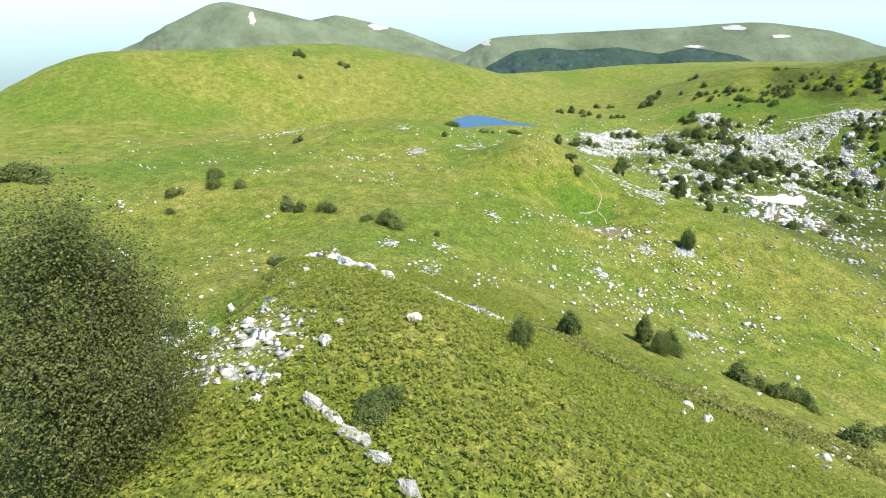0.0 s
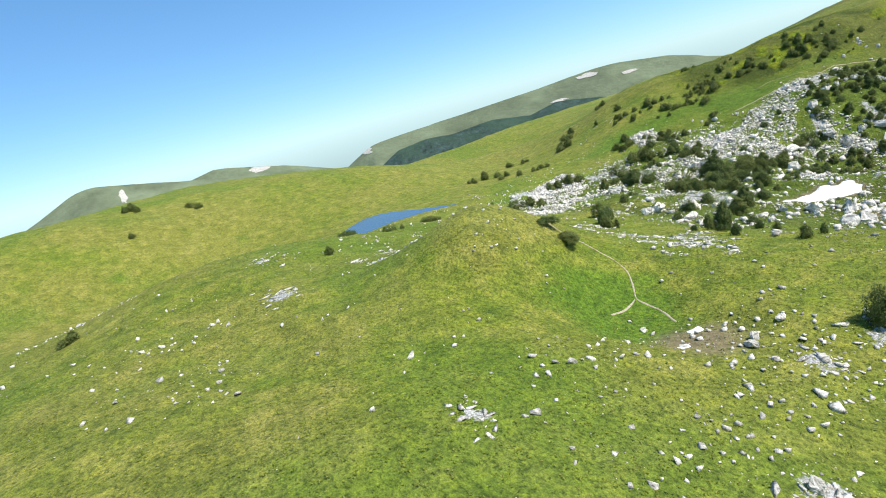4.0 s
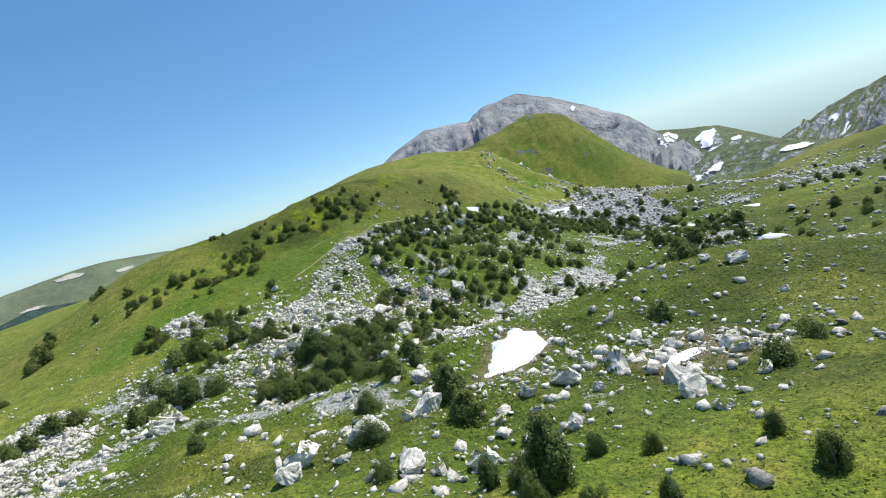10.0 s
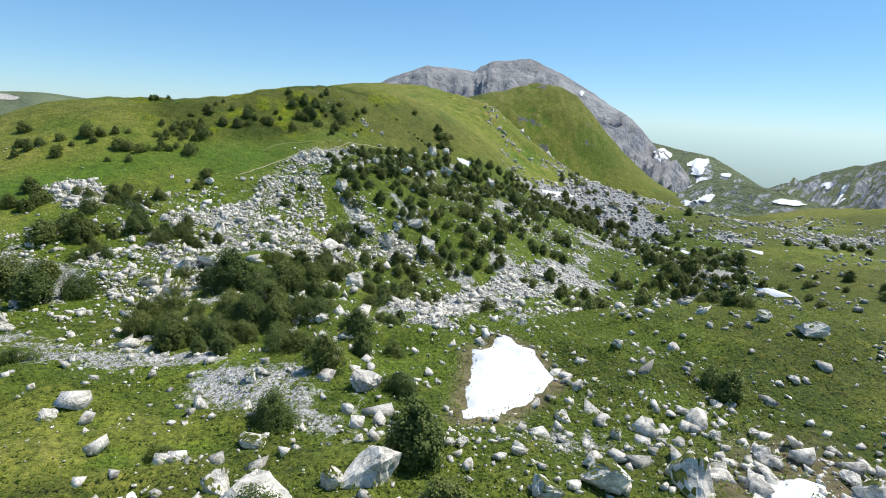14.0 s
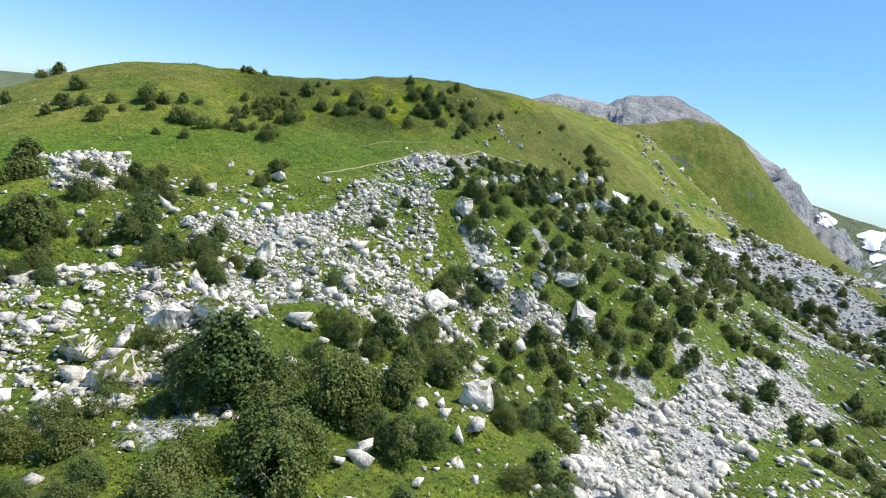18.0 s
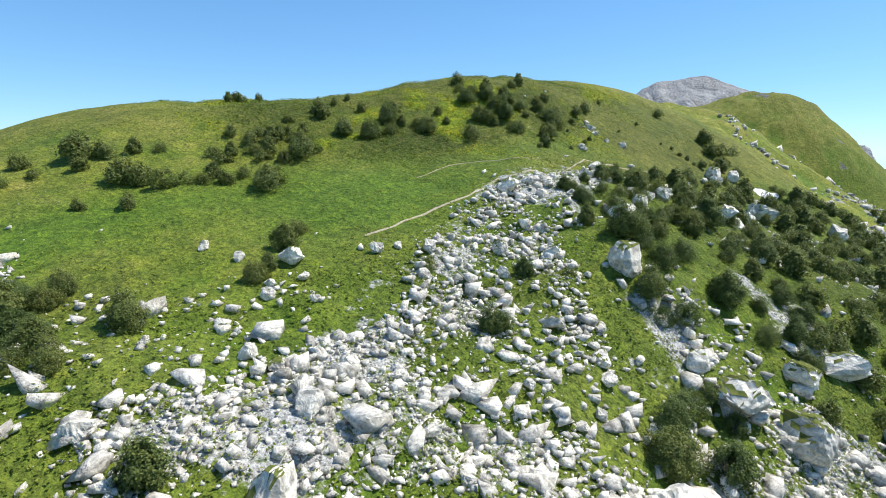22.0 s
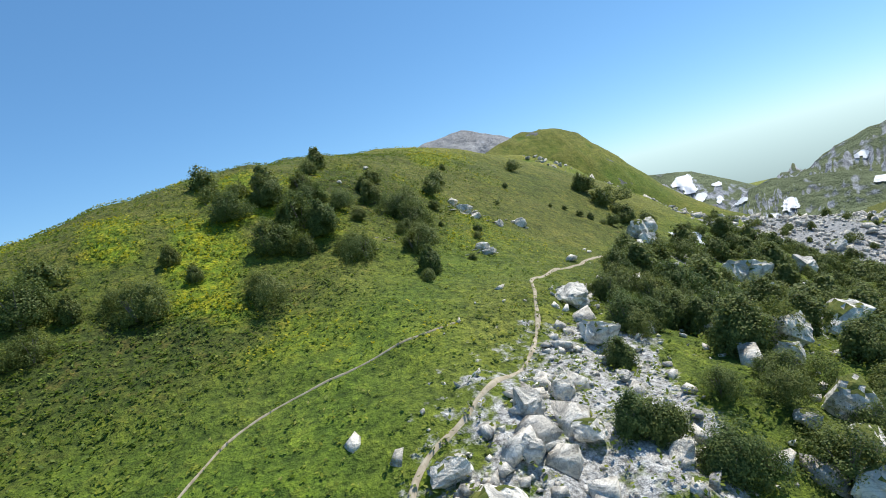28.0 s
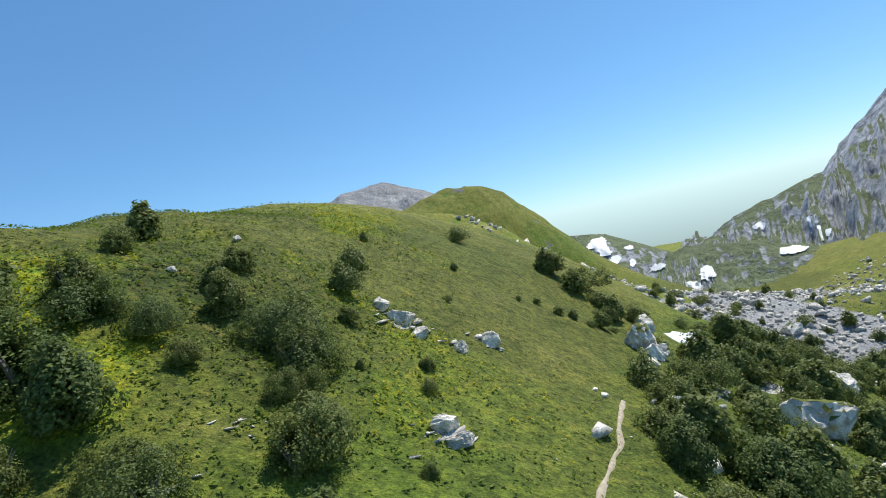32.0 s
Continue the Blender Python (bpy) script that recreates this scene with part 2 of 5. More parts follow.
    col = blend(t, attr(t, "soil"), col, soil)
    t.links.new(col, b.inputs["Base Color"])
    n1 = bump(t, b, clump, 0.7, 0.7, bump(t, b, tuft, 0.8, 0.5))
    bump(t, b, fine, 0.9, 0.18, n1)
    return m


def rock_material(name, light=1.0, warm=0.0):
    m, t, b = nodes(name, 0.85)
    p = coord(t)
    info = t.nodes.new("ShaderNodeNewGeometry").outputs["Random Per Island"]
    grain, crack = noise_node(t, 3.0, 7, 0.7, p), noise_node(t, 0.8, 5, 0.6, p, 1.2)
    col = ramp(t, crack, (0.3, (0.25 * light, 0.24 * light, 0.215 * light)), (0.42, (0.55 * light, 0.52 * light, 0.465 * light)), (0.56, ((0.86 + warm) * light, 0.815 * light, (0.735 - warm) * light)))
    # grain lows and pit lines are darkened in the colour for shading contrast
    col = blend(t, 0.55, col, ramp(t, grain, (0.32, (0.35, 0.34, 0.32)), (0.46, (0.9, 0.9, 0.89)), (0.62, (1.12, 1.12, 1.11))), "MULTIPLY")
    pit_shade = ramp(t, noise_node(t, 1.7, 3, 0.5, p, 2.5), (0.44, (1, 1, 1)), (0.49, (0.45, 0.44, 0.42)), (0.54, (1, 1, 1)))
    col = blend(t, 0.5, col, pit_shade, "MULTIPLY")
    col = blend(t, 1.0, col, ramp(t, info, (0.0, (0.7, 0.69, 0.68)), (0.3, (1.0, 0.99, 0.97)), (1.0, (1.2, 1.18, 1.14))), "MULTIPLY")
    t.links.new(col, b.inputs["Base Color"])
    n1 = bump(t, b, crack, 0.9, 0.35)
    bump(t, b, grain, 0.9, 0.12, n1)
    return m


def leaf_material(name, dark, mid, lit):
    m, t, b = nodes(name, 0.6)
    geo = t.nodes.new("ShaderNodeNewGeometry").outputs["Random Per Island"]
    info = t.nodes.new("ShaderNodeObjectInfo").outputs["Random"]
    col = ramp(t, geo, (0.0, dark), (0.55, mid), (1.0, lit))
    col = blend(t, 1.0, col, ramp(t, info, (0.0, (0.75, 0.85, 0.8)), (1.0, (1.2, 1.1, 0.95))), "MULTIPLY")
    t.links.new(col, b.inputs["Base Color"])
    thin = t.nodes.new("ShaderNodeBsdfTranslucent")
    t.links.new(col, thin.inputs["Color"])
    both = t.nodes.new("ShaderNodeMixShader")
    both.inputs[0].default_value = 0.4
    t.links.new(b.outputs[0], both.inputs[1])
    t.links.new(thin.outputs[0], both.inputs[2])
    t.links.new(both.outputs[0], t.nodes["Material Output"].inputs["Surface"])
    return m


def plain_material(name, stops, scale, rough=0.8, bumped=0.3, depth=0.05, spec=0.25):
    m, t, b = nodes(name, rough)
    b.inputs["Specular IOR Level"].default_value = spec
    f = noise_node(t, scale, 6, 0.65, coord(t))
    t.links.new(ramp(t, f, *stops), b.inputs["Base Color"])
    bump(t, b, f, bumped, depth)
    return m


GROUND = ground_material()
ROCK = rock_material("limestone")
GREY = rock_material("grey_limestone", 0.72)
LEAVES = leaf_material("birch_leaves", (0.085, 0.12, 0.032), (0.155, 0.2, 0.058), (0.25, 0.285, 0.09))
MOSS = plain_material("mossy_turf", [(0.3, (0.05, 0.075, 0.015)), (0.5, (0.12, 0.14, 0.03)), (0.7, (0.2, 0.19, 0.05))], 3.0, 0.95, 0.9, 0.1)
BARK = plain_material("birch_bark", [(0.3, (0.12, 0.09, 0.07)), (0.7, (0.32, 0.28, 0.24))], 6.0)
SNOW = plain_material("old_snow", [(0.3, (0.72, 0.74, 0.77)), (0.6, (0.86, 0.87, 0.88))], 1.2, 0.6, 0.5, 0.12)
PATHWAY = plain_material("trodden_earth", [(0.3, (0.3, 0.24, 0.16)), (0.7, (0.55, 0.48, 0.36))], 3.0, 0.9, 0.5, 0.05)


# ---- making meshes ----
def mesh_object(name, verts, faces, material, smooth=False):
    me = bpy.data.meshes.new(name)
    me.from_pydata([tuple(v) for v in verts], [], [tuple(f) for f in faces])
    me.materials.append(material)
    if smooth:
        me.polygons.foreach_set("use_smooth", [True] * len(me.polygons))
    me.update()
    return new(name, me)


def part(name, data, parent, label=""):
    ob = new(name, data)
    ob.parent = parent
    return tagged(ob, label)


# ---- ground ----
def spacing(lo, hi, fine, reach, grow=1.06):
    mid = np.arange(lo, hi + fine / 2, fine)
    sides = []
    for rate in (1.06, grow):
        out, s = [], fine
        while sum(out) < reach:
            s *= rate
            out.append(s)
        sides.append(np.cumsum(out))
    return np.concatenate([lo - sides[0][::-1], mid, hi + sides[1]])


def make_ground():
    xs, ys = spacing(-115, 165, 1.1, 4300), spacing(-190, 262, 1.1, 4300, 1.018)
    gx, gy = np.meshgrid(xs, ys)
    gz = height(gx, gy)
    n, m = len(xs), len(ys)
    co = np.stack([gx, gy, gz], -1).reshape(-1, 3).astype(np.float32)
    i = np.arange(n * m).reshape(m, n)
    quads = np.stack([i[:-1, :-1], i[:-1, 1:], i[1:, 1:], i[1:, :-1]], -1).reshape(-1, 4).astype(np.int32)
    me = bpy.data.meshes.new("ground")
    me.vertices.add(len(co))
    me.vertices.foreach_set("co", co.ravel())
    me.loops.add(quads.size)
    me.loops.foreach_set("vertex_index", quads.ravel())
    me.polygons.add(len(quads))
    me.polygons.foreach_set("loop_start", np.arange(0, quads.size, 4, dtype=np.int32))
    me.polygons.foreach_set("use_smooth", np.ones(len(quads), bool))
    me.update(calc_edges=True)
    for name, values in cover(gx, gy, gz).items():
        a = me.attributes.new(name, "FLOAT", "POINT")
        a.data.foreach_set("value", np.clip(values, 0, 1).astype(np.float32).ravel())
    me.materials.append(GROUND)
    return tagged(new("ground", me), "rolling green alpine meadow with bare stony patches", "ground", kind="structure")


def cover(x, y, z):
    """What grows or lies on the ground, from 0 to 1; heath on SLOPE also carries painted shade."""
    clear = step(inside(x, y, CLEARING), -3, 4)
    field = step(inside(x, y, FIELD), -5, 6) * (1 - 0.8 * clear)
    mound = step(inside(x, y, MOUND), -4, 6)
    patch = fbm(x, y, 14, 3, 41)
    scree = np.zeros_like(x)
    for poly in SCREES[:1] + SCREES[3:]:
        scree = np.maximum(scree, step(inside(x, y, poly), -2.5, 2.5) * (0.45 + 0.5 * step(fbm(x, y, 4, 3, 54), -0.3, 0.4)))
    for poly in BLOCKS:
        scree = np.maximum(scree, step(inside(x, y, poly), -3, 3) * step(fbm(x, y, 7, 3, 63), -0.1, 0.3) * 0.5)
    stony = step(np.hypot((x - 160) / 1.3, y - 260), 130, 70)
    talus = stony * step(patch, -0.1, 0.4)
    scree = np.maximum(scree, field * (1 - mound) * step(patch, 0.08, 0.45) * 0.62)
    crag = step(np.hypot((x - 105) / 1.3, (y - 415) / 1.2), 85, 35) * step(fbm(x * 0.8 + y * 0.5, y * 1.3 - x * 0.3, 15, 4, 35), 0.22, 0.5) * 0.62
    talus = np.maximum(talus * 0.6, step(inside(x, y, SCREES[1]), -4, 4))
    for px, py, r in BANDS:
        crag = np.maximum(crag, step(np.hypot((x - px) * 0.7, (y - py) * 1.3), r, r * 0.3) * 0.62 * step(fbm(x * 0.7, y * 1.8, 9, 3, 36), -0.15, 0.35))
    hump = z - 0.25 * (height(x + 6, y) + height(x - 6, y) + height(x, y + 6) + height(x, y - 6))
    lush = np.maximum(step(fbm(x, y, 38, 3, 43), 0.0, 0.5) * 0.5, step(-hump, 0.1, 0.8) * 0.8)
    lush = np.maximum(lush, step(inside(x, y, GREEN), -8, 10) * 0.85)
    lush = np.maximum(lush, field * 0.5)
    # extra heath over SLOPE darkens its colour like self-shaded, backlit grass
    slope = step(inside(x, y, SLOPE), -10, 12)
    heath_shade = np.maximum(np.maximum(slope * (0.6 + 0.35 * step(fbm(x, y, 13, 3, 48), -0.4, 0.3)), field * step(fbm(x, y, 18, 3, 44), -0.2, 0.3) * 0.5), mound * step(fbm(x, y, 16, 3, 45), -0.3, 0.3) * 0.5)
    green = step(inside(x, y, GREEN), -6, 6)
    heath_shade = heath_shade * (1 - 0.9 * green)
    heath_shade = np.maximum(heath_shade, clear * step(fbm(x, y, 9, 3, 53), -0.3, 0.3) * 0.7)
    heath_shade = np.maximum(heath_shade, step(np.hypot((x - 58) / 1.4, y - 20), 48, 25) * (0.35 + 0.5 * step(fbm(x, y, 10, 3, 55), -0.3, 0.3)))
    yellow = step(fbm(x, y, 9, 3, 46), 0.12, 0.35) * slope * 0.7 * (1 - 0.85 * green)
    heath_shade = np.maximum(heath_shade, step(np.hypot((x - 240) / 1.5, y - 340), 400, 230) * step(np.hypot(x - 60, y - 330), 80, 130) * (0.25 + 0.4 * step(fbm(x, y, 40, 3, 49), -0.2, 0.3)))
    dry = step(fbm(x, y, 60, 3, 47), -0.2, 0.5) * (1 - field) * 0.9
    dry = np.maximum(dry, step(hump + 0.4 * fbm(x, y, 9, 3, 50), 0.15, 0.8) * (1 - 0.6 * field))
    dry = np.maximum(dry, step(along(x, y, STRAWS), 5, 1.5))
    for px, py, r in OUTCROPS:
        scree = np.maximum(scree, step(np.hypot(x - px, y - py), r * 1.1, r * 0.3) * 0.62)
    soil = step(np.hypot(x - 28, y + 64.5), 7, 3) * 0.8 * step(fbm(x, y, 5, 3, 51), -0.5, 0.1)
    soil = np.maximum(soil, step(inside(x, y, SCREES[2]), -3, 3) * step(fbm(x, y, 6, 3, 52), -0.4, 0.2) * 0.8)
    soil = np.maximum(soil, step(abs(inside(x, y, SNOWS[0])), 2.2, 0.8) * 0.7)
    soil = np.maximum(soil, step(abs(inside(x, y, SNOWS[1])), 3.0, 1.0) * 0.6)
    return dict(dry=dry, lush=lush, heath_shade=heath_shade, yellow=yellow, scree=scree, soil=soil, crag=crag, talus=talus)


OUTCROPS = [(-25, -70, 2.5), (-39, -65, 2.5), (-27, -74, 2), (-20, -70, 2), (-37, -73, 2), (-57, -85, 3), (-29, -92, 4), (-22, -54, 1.5), (-3.4, -32.9, 2), (1.3, -32.8, 2), (5.3, -38, 2), (13.8, -35.3, 2), (16.7, -32.7, 1.6), (19, -37, 1.6), (21, -40, 1.4), (12.7, -41.8, 1.5), (-13, -33, 3), (-6, -36, 2), (-15, -26, 2.5),
            (-11, -28, 2), (3, -30, 2), (8, -31, 3), (11, -30, 2.5), (10, -35, 2), (13, -36, 2.5), (6, -37, 2), (9, -27, 2), (-30, -30, 3), (82, -135, 5), (76, -138, 3), (85, -131, 3),
            (39, -126, 2.5), (41, -117, 2), (51, -124, 2), (25, -96, 2), (46, -82, 3), (40, -63, 3), (44, -55, 4), (70, -158, 6), (77, -156, 5), (68, -79, 3), (74, -141, 2), (86, -140, 2.5), (-31, 170, 0.7), (-34, 167, 0.7), (-20, 183, 1.5), (-13.5, 183.7, 1.2), (-22.3, 170.5, 1.2)]
SNOWS = [[(7.2, 17.2), (8.1, 24.4), (9.8, 34.6), (14.3, 39.5), (17.2, 37.2), (18.8, 31.4), (18.3, 27.5), (15.1, 23.2), (12.6, 21.2), (10.2, 18.1)],
         [(28.5, 7), (30.4, 8.9), (33.4, 9.3), (35.2, 8.7), (33.4, 6.7), (30.5, 5.7), (28.4, 5.6)],
         [(24.9, -61.8), (25.7, -60.2), (26.9, -60.9), (26.2, -62.4)], [(27.2, -68.3), (27.4, -66.1), (28.4, -67), (28, -68.4)],
         [(60, 230), (70, 241), (80, 252), (84, 250), (76, 240), (64, 227)], [(17, 200), (20, 201), (24, 201.5), (22, 198), (18, 197)],
         [(111, 206), (114, 196), (117, 178), (113, 180), (110, 198)], [(117, 143), (121, 137), (122, 129), (118, 131)], [(134, 178), (139, 172), (136, 168)]]
SCREES = [[(0, 76), (8, 100), (22, 114), (34, 129), (47, 141), (70, 147), (52, 130), (38, 112), (28, 100), (20, 86), (12, 66), (8, 40), (2, 44), (-3, 60)],
          [(60, 226), (62, 243), (92, 270), (106, 292), (116, 288), (122, 250), (124, 214), (96, 222), (76, 226)],
          [(24, 10), (30, 16), (40, 16), (46, 8), (36, 1), (27, 2)],
          [(67.5, -136), (73, -140), (84, -140), (88, -139), (87, -134), (83, -129.4), (76, -129.5), (70, -131.5)],
          [(94, -159), (91, -155), (89, -152), (93, -151), (97, -152), (99, -153.6), (96.5, -157)], [(64, -163), (60.6, -162), (57, -159.5), (60, -157.5), (65.5, -157), (67, -158.8)]]
CLEARING = [(-48, 20), (-26, 20), (-8, 15), (2, 8), (-4, -8), (-30, -6), (-52, 4)]
STRAWS = [(80.5, -120.3), (87, -119.3), (91.7, -116.5), (95.5, -112.2), (99.6, -103), (106, -97)]
BANDS = [(60, 436, 14), (89, 422, 14), (82, 378, 12), (100, 379, 12), (115, 390, 14), (74, 384, 12), (135, 413, 14)]
BLOCKS = [[(-40, 102), (-41, 119), (-39, 130), (-30, 134), (-25, 122), (-23, 112), (-27, 104), (-28, 100), (-23, 101), (-14, 114), (-14, 124), (-9, 126), (-3, 116), (-5, 104), (-34, 79), (-41, 82), (-47, 91), (-46, 98)],
          [(-54, 67), (-51, 73), (-46, 78), (-39, 80), (-33, 72), (-30, 68), (-34, 58), (-39, 56)], [(-83, 97), (-82, 104), (-77, 105), (-71, 99), (-68, 90), (-73, 88)],
          [(-35.1, 139.7), (-31.6, 142.5), (-27, 147.1), (-23.3, 152.6), (-21, 157), (-18, 160), (-19.5, 155.5), (-22.9, 148.5), (-25.6, 142.7), (-29, 138.5), (-32, 132), (-35, 131)], [(-55, -7), (-90, 38), (-91, 57), (-75, 50), (-50, 8), (-41, -12)],
          [(-57, 65), (-55, 73), (-47, 79), (-40, 81), (-32, 69), (-36, 65), (-35, 55), (-44, 54)], [(-54, 89), (-49, 94), (-46, 100), (-41, 106), (-39, 112), (-36, 131), (-27, 133), (-28, 122), (-24, 112), (-28, 103.5), (-23.6, 100), (-14, 109), (-6, 112), (6, 114), (-2, 108), (-15, 93), (-26, 80), (-37, 81)]]
GREEN = [(-64, 118), (-50, 112), (-38, 126), (-30, 150), (-16, 176), (-30, 168), (-44, 150), (-66, 138), (-100, 100), (-96, 70), (-80, 84)]
SLOPE = [(-30, 150), (-20, 176), (-10, 220), (-60, 215), (-110, 170), (-70, 140)]
make_ground()

# ---- water ----
water_mat, wt, wb = nodes("lake_water", 0.08)
wb.inputs["Base Color"].default_value = (0.06, 0.115, 0.17, 1)
wb.inputs["IOR"].default_value = 1.33
bump(wt, wb, noise_node(wt, 1.5, 3, 0.6, coord(wt)), 0.25, 0.05)
lake = mesh_object("water", [(x, y, LAKE_Z) for x, y in LAKE], [tuple(range(len(LAKE)))], water_mat)
tagged(lake, "small blue mountain lake with a rippled surface", "lake", kind="structure")

# ---- mountains ----
def ridge(name, crest, eye, near, far, foot, rough, material, label, seed, columns=230, rows=64, category="mountain", round_off=0):
    """A mountain under a crest given as azimuth, elevation (degrees) and metres from the eye; near and far: how wide its two flanks are."""
    az, el, dist = (np.interp(np.linspace(0, len(crest) - 1, columns), range(len(crest)), c) for c in zip(*crest))
    if round_off:
        el = np.convolve(np.pad(el, round_off, mode="edge"), np.ones(2 * round_off + 1) / (2 * round_off + 1), "valid")
    ways = np.stack([-np.sin(np.radians(az)), np.cos(np.radians(az))], 1)
    top = eye[2] + dist * np.tan(np.radians(el))
    s = np.concatenate([-np.linspace(1, 0, rows) ** 1.3, np.linspace(0, 1, rows // 3)[1:] ** 1.2])
    off = np.where(s < 0, s * near, s * far)
    d = dist[:, None] + off[None]
    x, y = eye[0] + ways[:, :1] * d, eye[1] + ways[:, 1:] * d
    fall = (1 - abs(s)) ** 0.85
    u = np.linspace(0, 1, columns)[:, None] * dist.mean() * np.radians(np.ptp(az))
    gully = fbm(u + 0 * off, off[None] * 0.35 + 0 * u, near * 0.28, 5, seed, True)
    z = foot + (top[:, None] - foot) * fall[None] + rough * (gully - 0.35) * np.sqrt(abs(s))[None] + rough * 0.6 * fbm(u + 0 * off, off[None] * 0.7 + 0 * u, near * 0.09, 5, seed + 9, True) * np.clip(abs(s) * 4, 0.12, 1)[None]
    z = z - np.where(abs(s) > 0.97, 60, 0)[None]
    n = len(s)
    i = np.arange(columns * n).reshape(columns, n)
    quads = np.stack([i[:-1, :-1], i[:-1, 1:], i[1:, 1:], i[1:, :-1]], -1).reshape(-1, 4)
    ob = mesh_object(name, np.stack([x, y, z], -1).reshape(-1, 3).tolist(), quads.tolist(), material, True)
    return tagged(ob, label, category, kind="structure")


def mountain_material(name, rock, green, balance, scale=0.02):
    """Rock where it is steep, turf or scree where it is flatter."""
    m, t, b = nodes(name, 0.95)
    b.inputs["Specular IOR Level"].default_value = 0.1
    p = coord(t)
    steep = t.nodes.new("ShaderNodeSeparateXYZ")
    t.links.new(t.nodes.new("ShaderNodeNewGeometry").outputs["Normal"], steep.inputs[0])
    n1, n2 = noise_node(t, scale, 7, 0.7, p), noise_node(t, scale * 5, 6, 0.7, p)
    rocks = ramp(t, n2, (0.32, tuple(c * 0.45 for c in rock)), (0.48, rock), (0.66, tuple(min(1, c * 1.7) for c in rock)))
    turf = ramp(t, n1, (0.35, tuple(c * 0.7 for c in green)), (0.65, tuple(c * 1.25 for c in green)))
    mixed = sums(t, "ADD", steep.outputs["Z"], sums(t, "MULTIPLY", sums(t, "SUBTRACT", n1, 0.5), 0.9))
    t.links.new(blend(t, ramp(t, mixed, (balance - 0.06, (0, 0, 0)), (balance + 0.06, (1, 1, 1))), rocks, turf), b.inputs["Base Color"])
    bump(t, b, n2, 1.0, 7.0)
    return m


EYE_A, EYE_B, EYE_C = (87, -134, 30.4), (5, -31, 5.5), (-30, 147, 6)
# crag, alp and plateau colours lean pale and blue to stand for distance haze
CRAG = mountain_material("hazed_crag_rock", (0.27, 0.275, 0.295), (0.36, 0.355, 0.35), 0.66)
ALP = mountain_material("hazed_high_alp", (0.36, 0.375, 0.4), (0.17, 0.2, 0.11), 0.8)
PLATEAU = mountain_material("hazed_plateau_turf", (0.31, 0.325, 0.32), (0.155, 0.185, 0.11), 0.6, 0.006)
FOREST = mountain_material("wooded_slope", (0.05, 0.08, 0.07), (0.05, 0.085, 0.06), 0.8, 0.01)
at_dist = lambda dist, *pairs: [(a, e, dist) for a, e in pairs]
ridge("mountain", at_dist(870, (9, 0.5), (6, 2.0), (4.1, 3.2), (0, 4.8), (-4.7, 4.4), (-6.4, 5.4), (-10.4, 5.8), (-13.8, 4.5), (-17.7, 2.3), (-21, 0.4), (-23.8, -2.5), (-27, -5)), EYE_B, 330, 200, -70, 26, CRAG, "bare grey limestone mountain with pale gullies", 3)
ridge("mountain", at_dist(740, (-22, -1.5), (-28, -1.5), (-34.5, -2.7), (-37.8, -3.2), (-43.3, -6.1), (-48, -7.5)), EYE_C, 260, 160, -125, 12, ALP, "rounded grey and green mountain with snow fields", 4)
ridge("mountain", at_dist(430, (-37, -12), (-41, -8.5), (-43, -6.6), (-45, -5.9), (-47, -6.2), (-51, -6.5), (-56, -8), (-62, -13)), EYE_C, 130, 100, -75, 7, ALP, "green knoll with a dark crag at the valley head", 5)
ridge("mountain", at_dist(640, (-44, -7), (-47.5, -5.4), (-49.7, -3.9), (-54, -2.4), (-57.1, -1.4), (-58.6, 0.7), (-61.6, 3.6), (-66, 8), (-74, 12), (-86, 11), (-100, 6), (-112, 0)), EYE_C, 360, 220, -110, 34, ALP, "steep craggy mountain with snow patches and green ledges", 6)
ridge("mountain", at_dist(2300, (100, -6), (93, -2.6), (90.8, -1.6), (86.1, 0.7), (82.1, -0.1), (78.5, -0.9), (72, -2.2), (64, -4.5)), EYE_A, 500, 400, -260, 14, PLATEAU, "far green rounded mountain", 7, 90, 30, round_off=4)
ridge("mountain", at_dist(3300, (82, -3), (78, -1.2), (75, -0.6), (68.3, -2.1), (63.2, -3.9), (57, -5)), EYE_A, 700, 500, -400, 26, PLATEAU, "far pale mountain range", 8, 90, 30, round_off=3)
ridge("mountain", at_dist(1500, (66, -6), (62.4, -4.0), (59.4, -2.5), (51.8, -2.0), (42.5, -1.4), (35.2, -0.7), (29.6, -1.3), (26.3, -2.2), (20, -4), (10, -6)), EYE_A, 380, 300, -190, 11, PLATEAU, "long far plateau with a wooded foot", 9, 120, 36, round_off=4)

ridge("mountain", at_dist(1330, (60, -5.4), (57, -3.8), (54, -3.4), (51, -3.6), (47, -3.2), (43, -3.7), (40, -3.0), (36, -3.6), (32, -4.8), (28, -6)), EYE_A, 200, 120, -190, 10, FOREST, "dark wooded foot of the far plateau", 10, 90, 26)


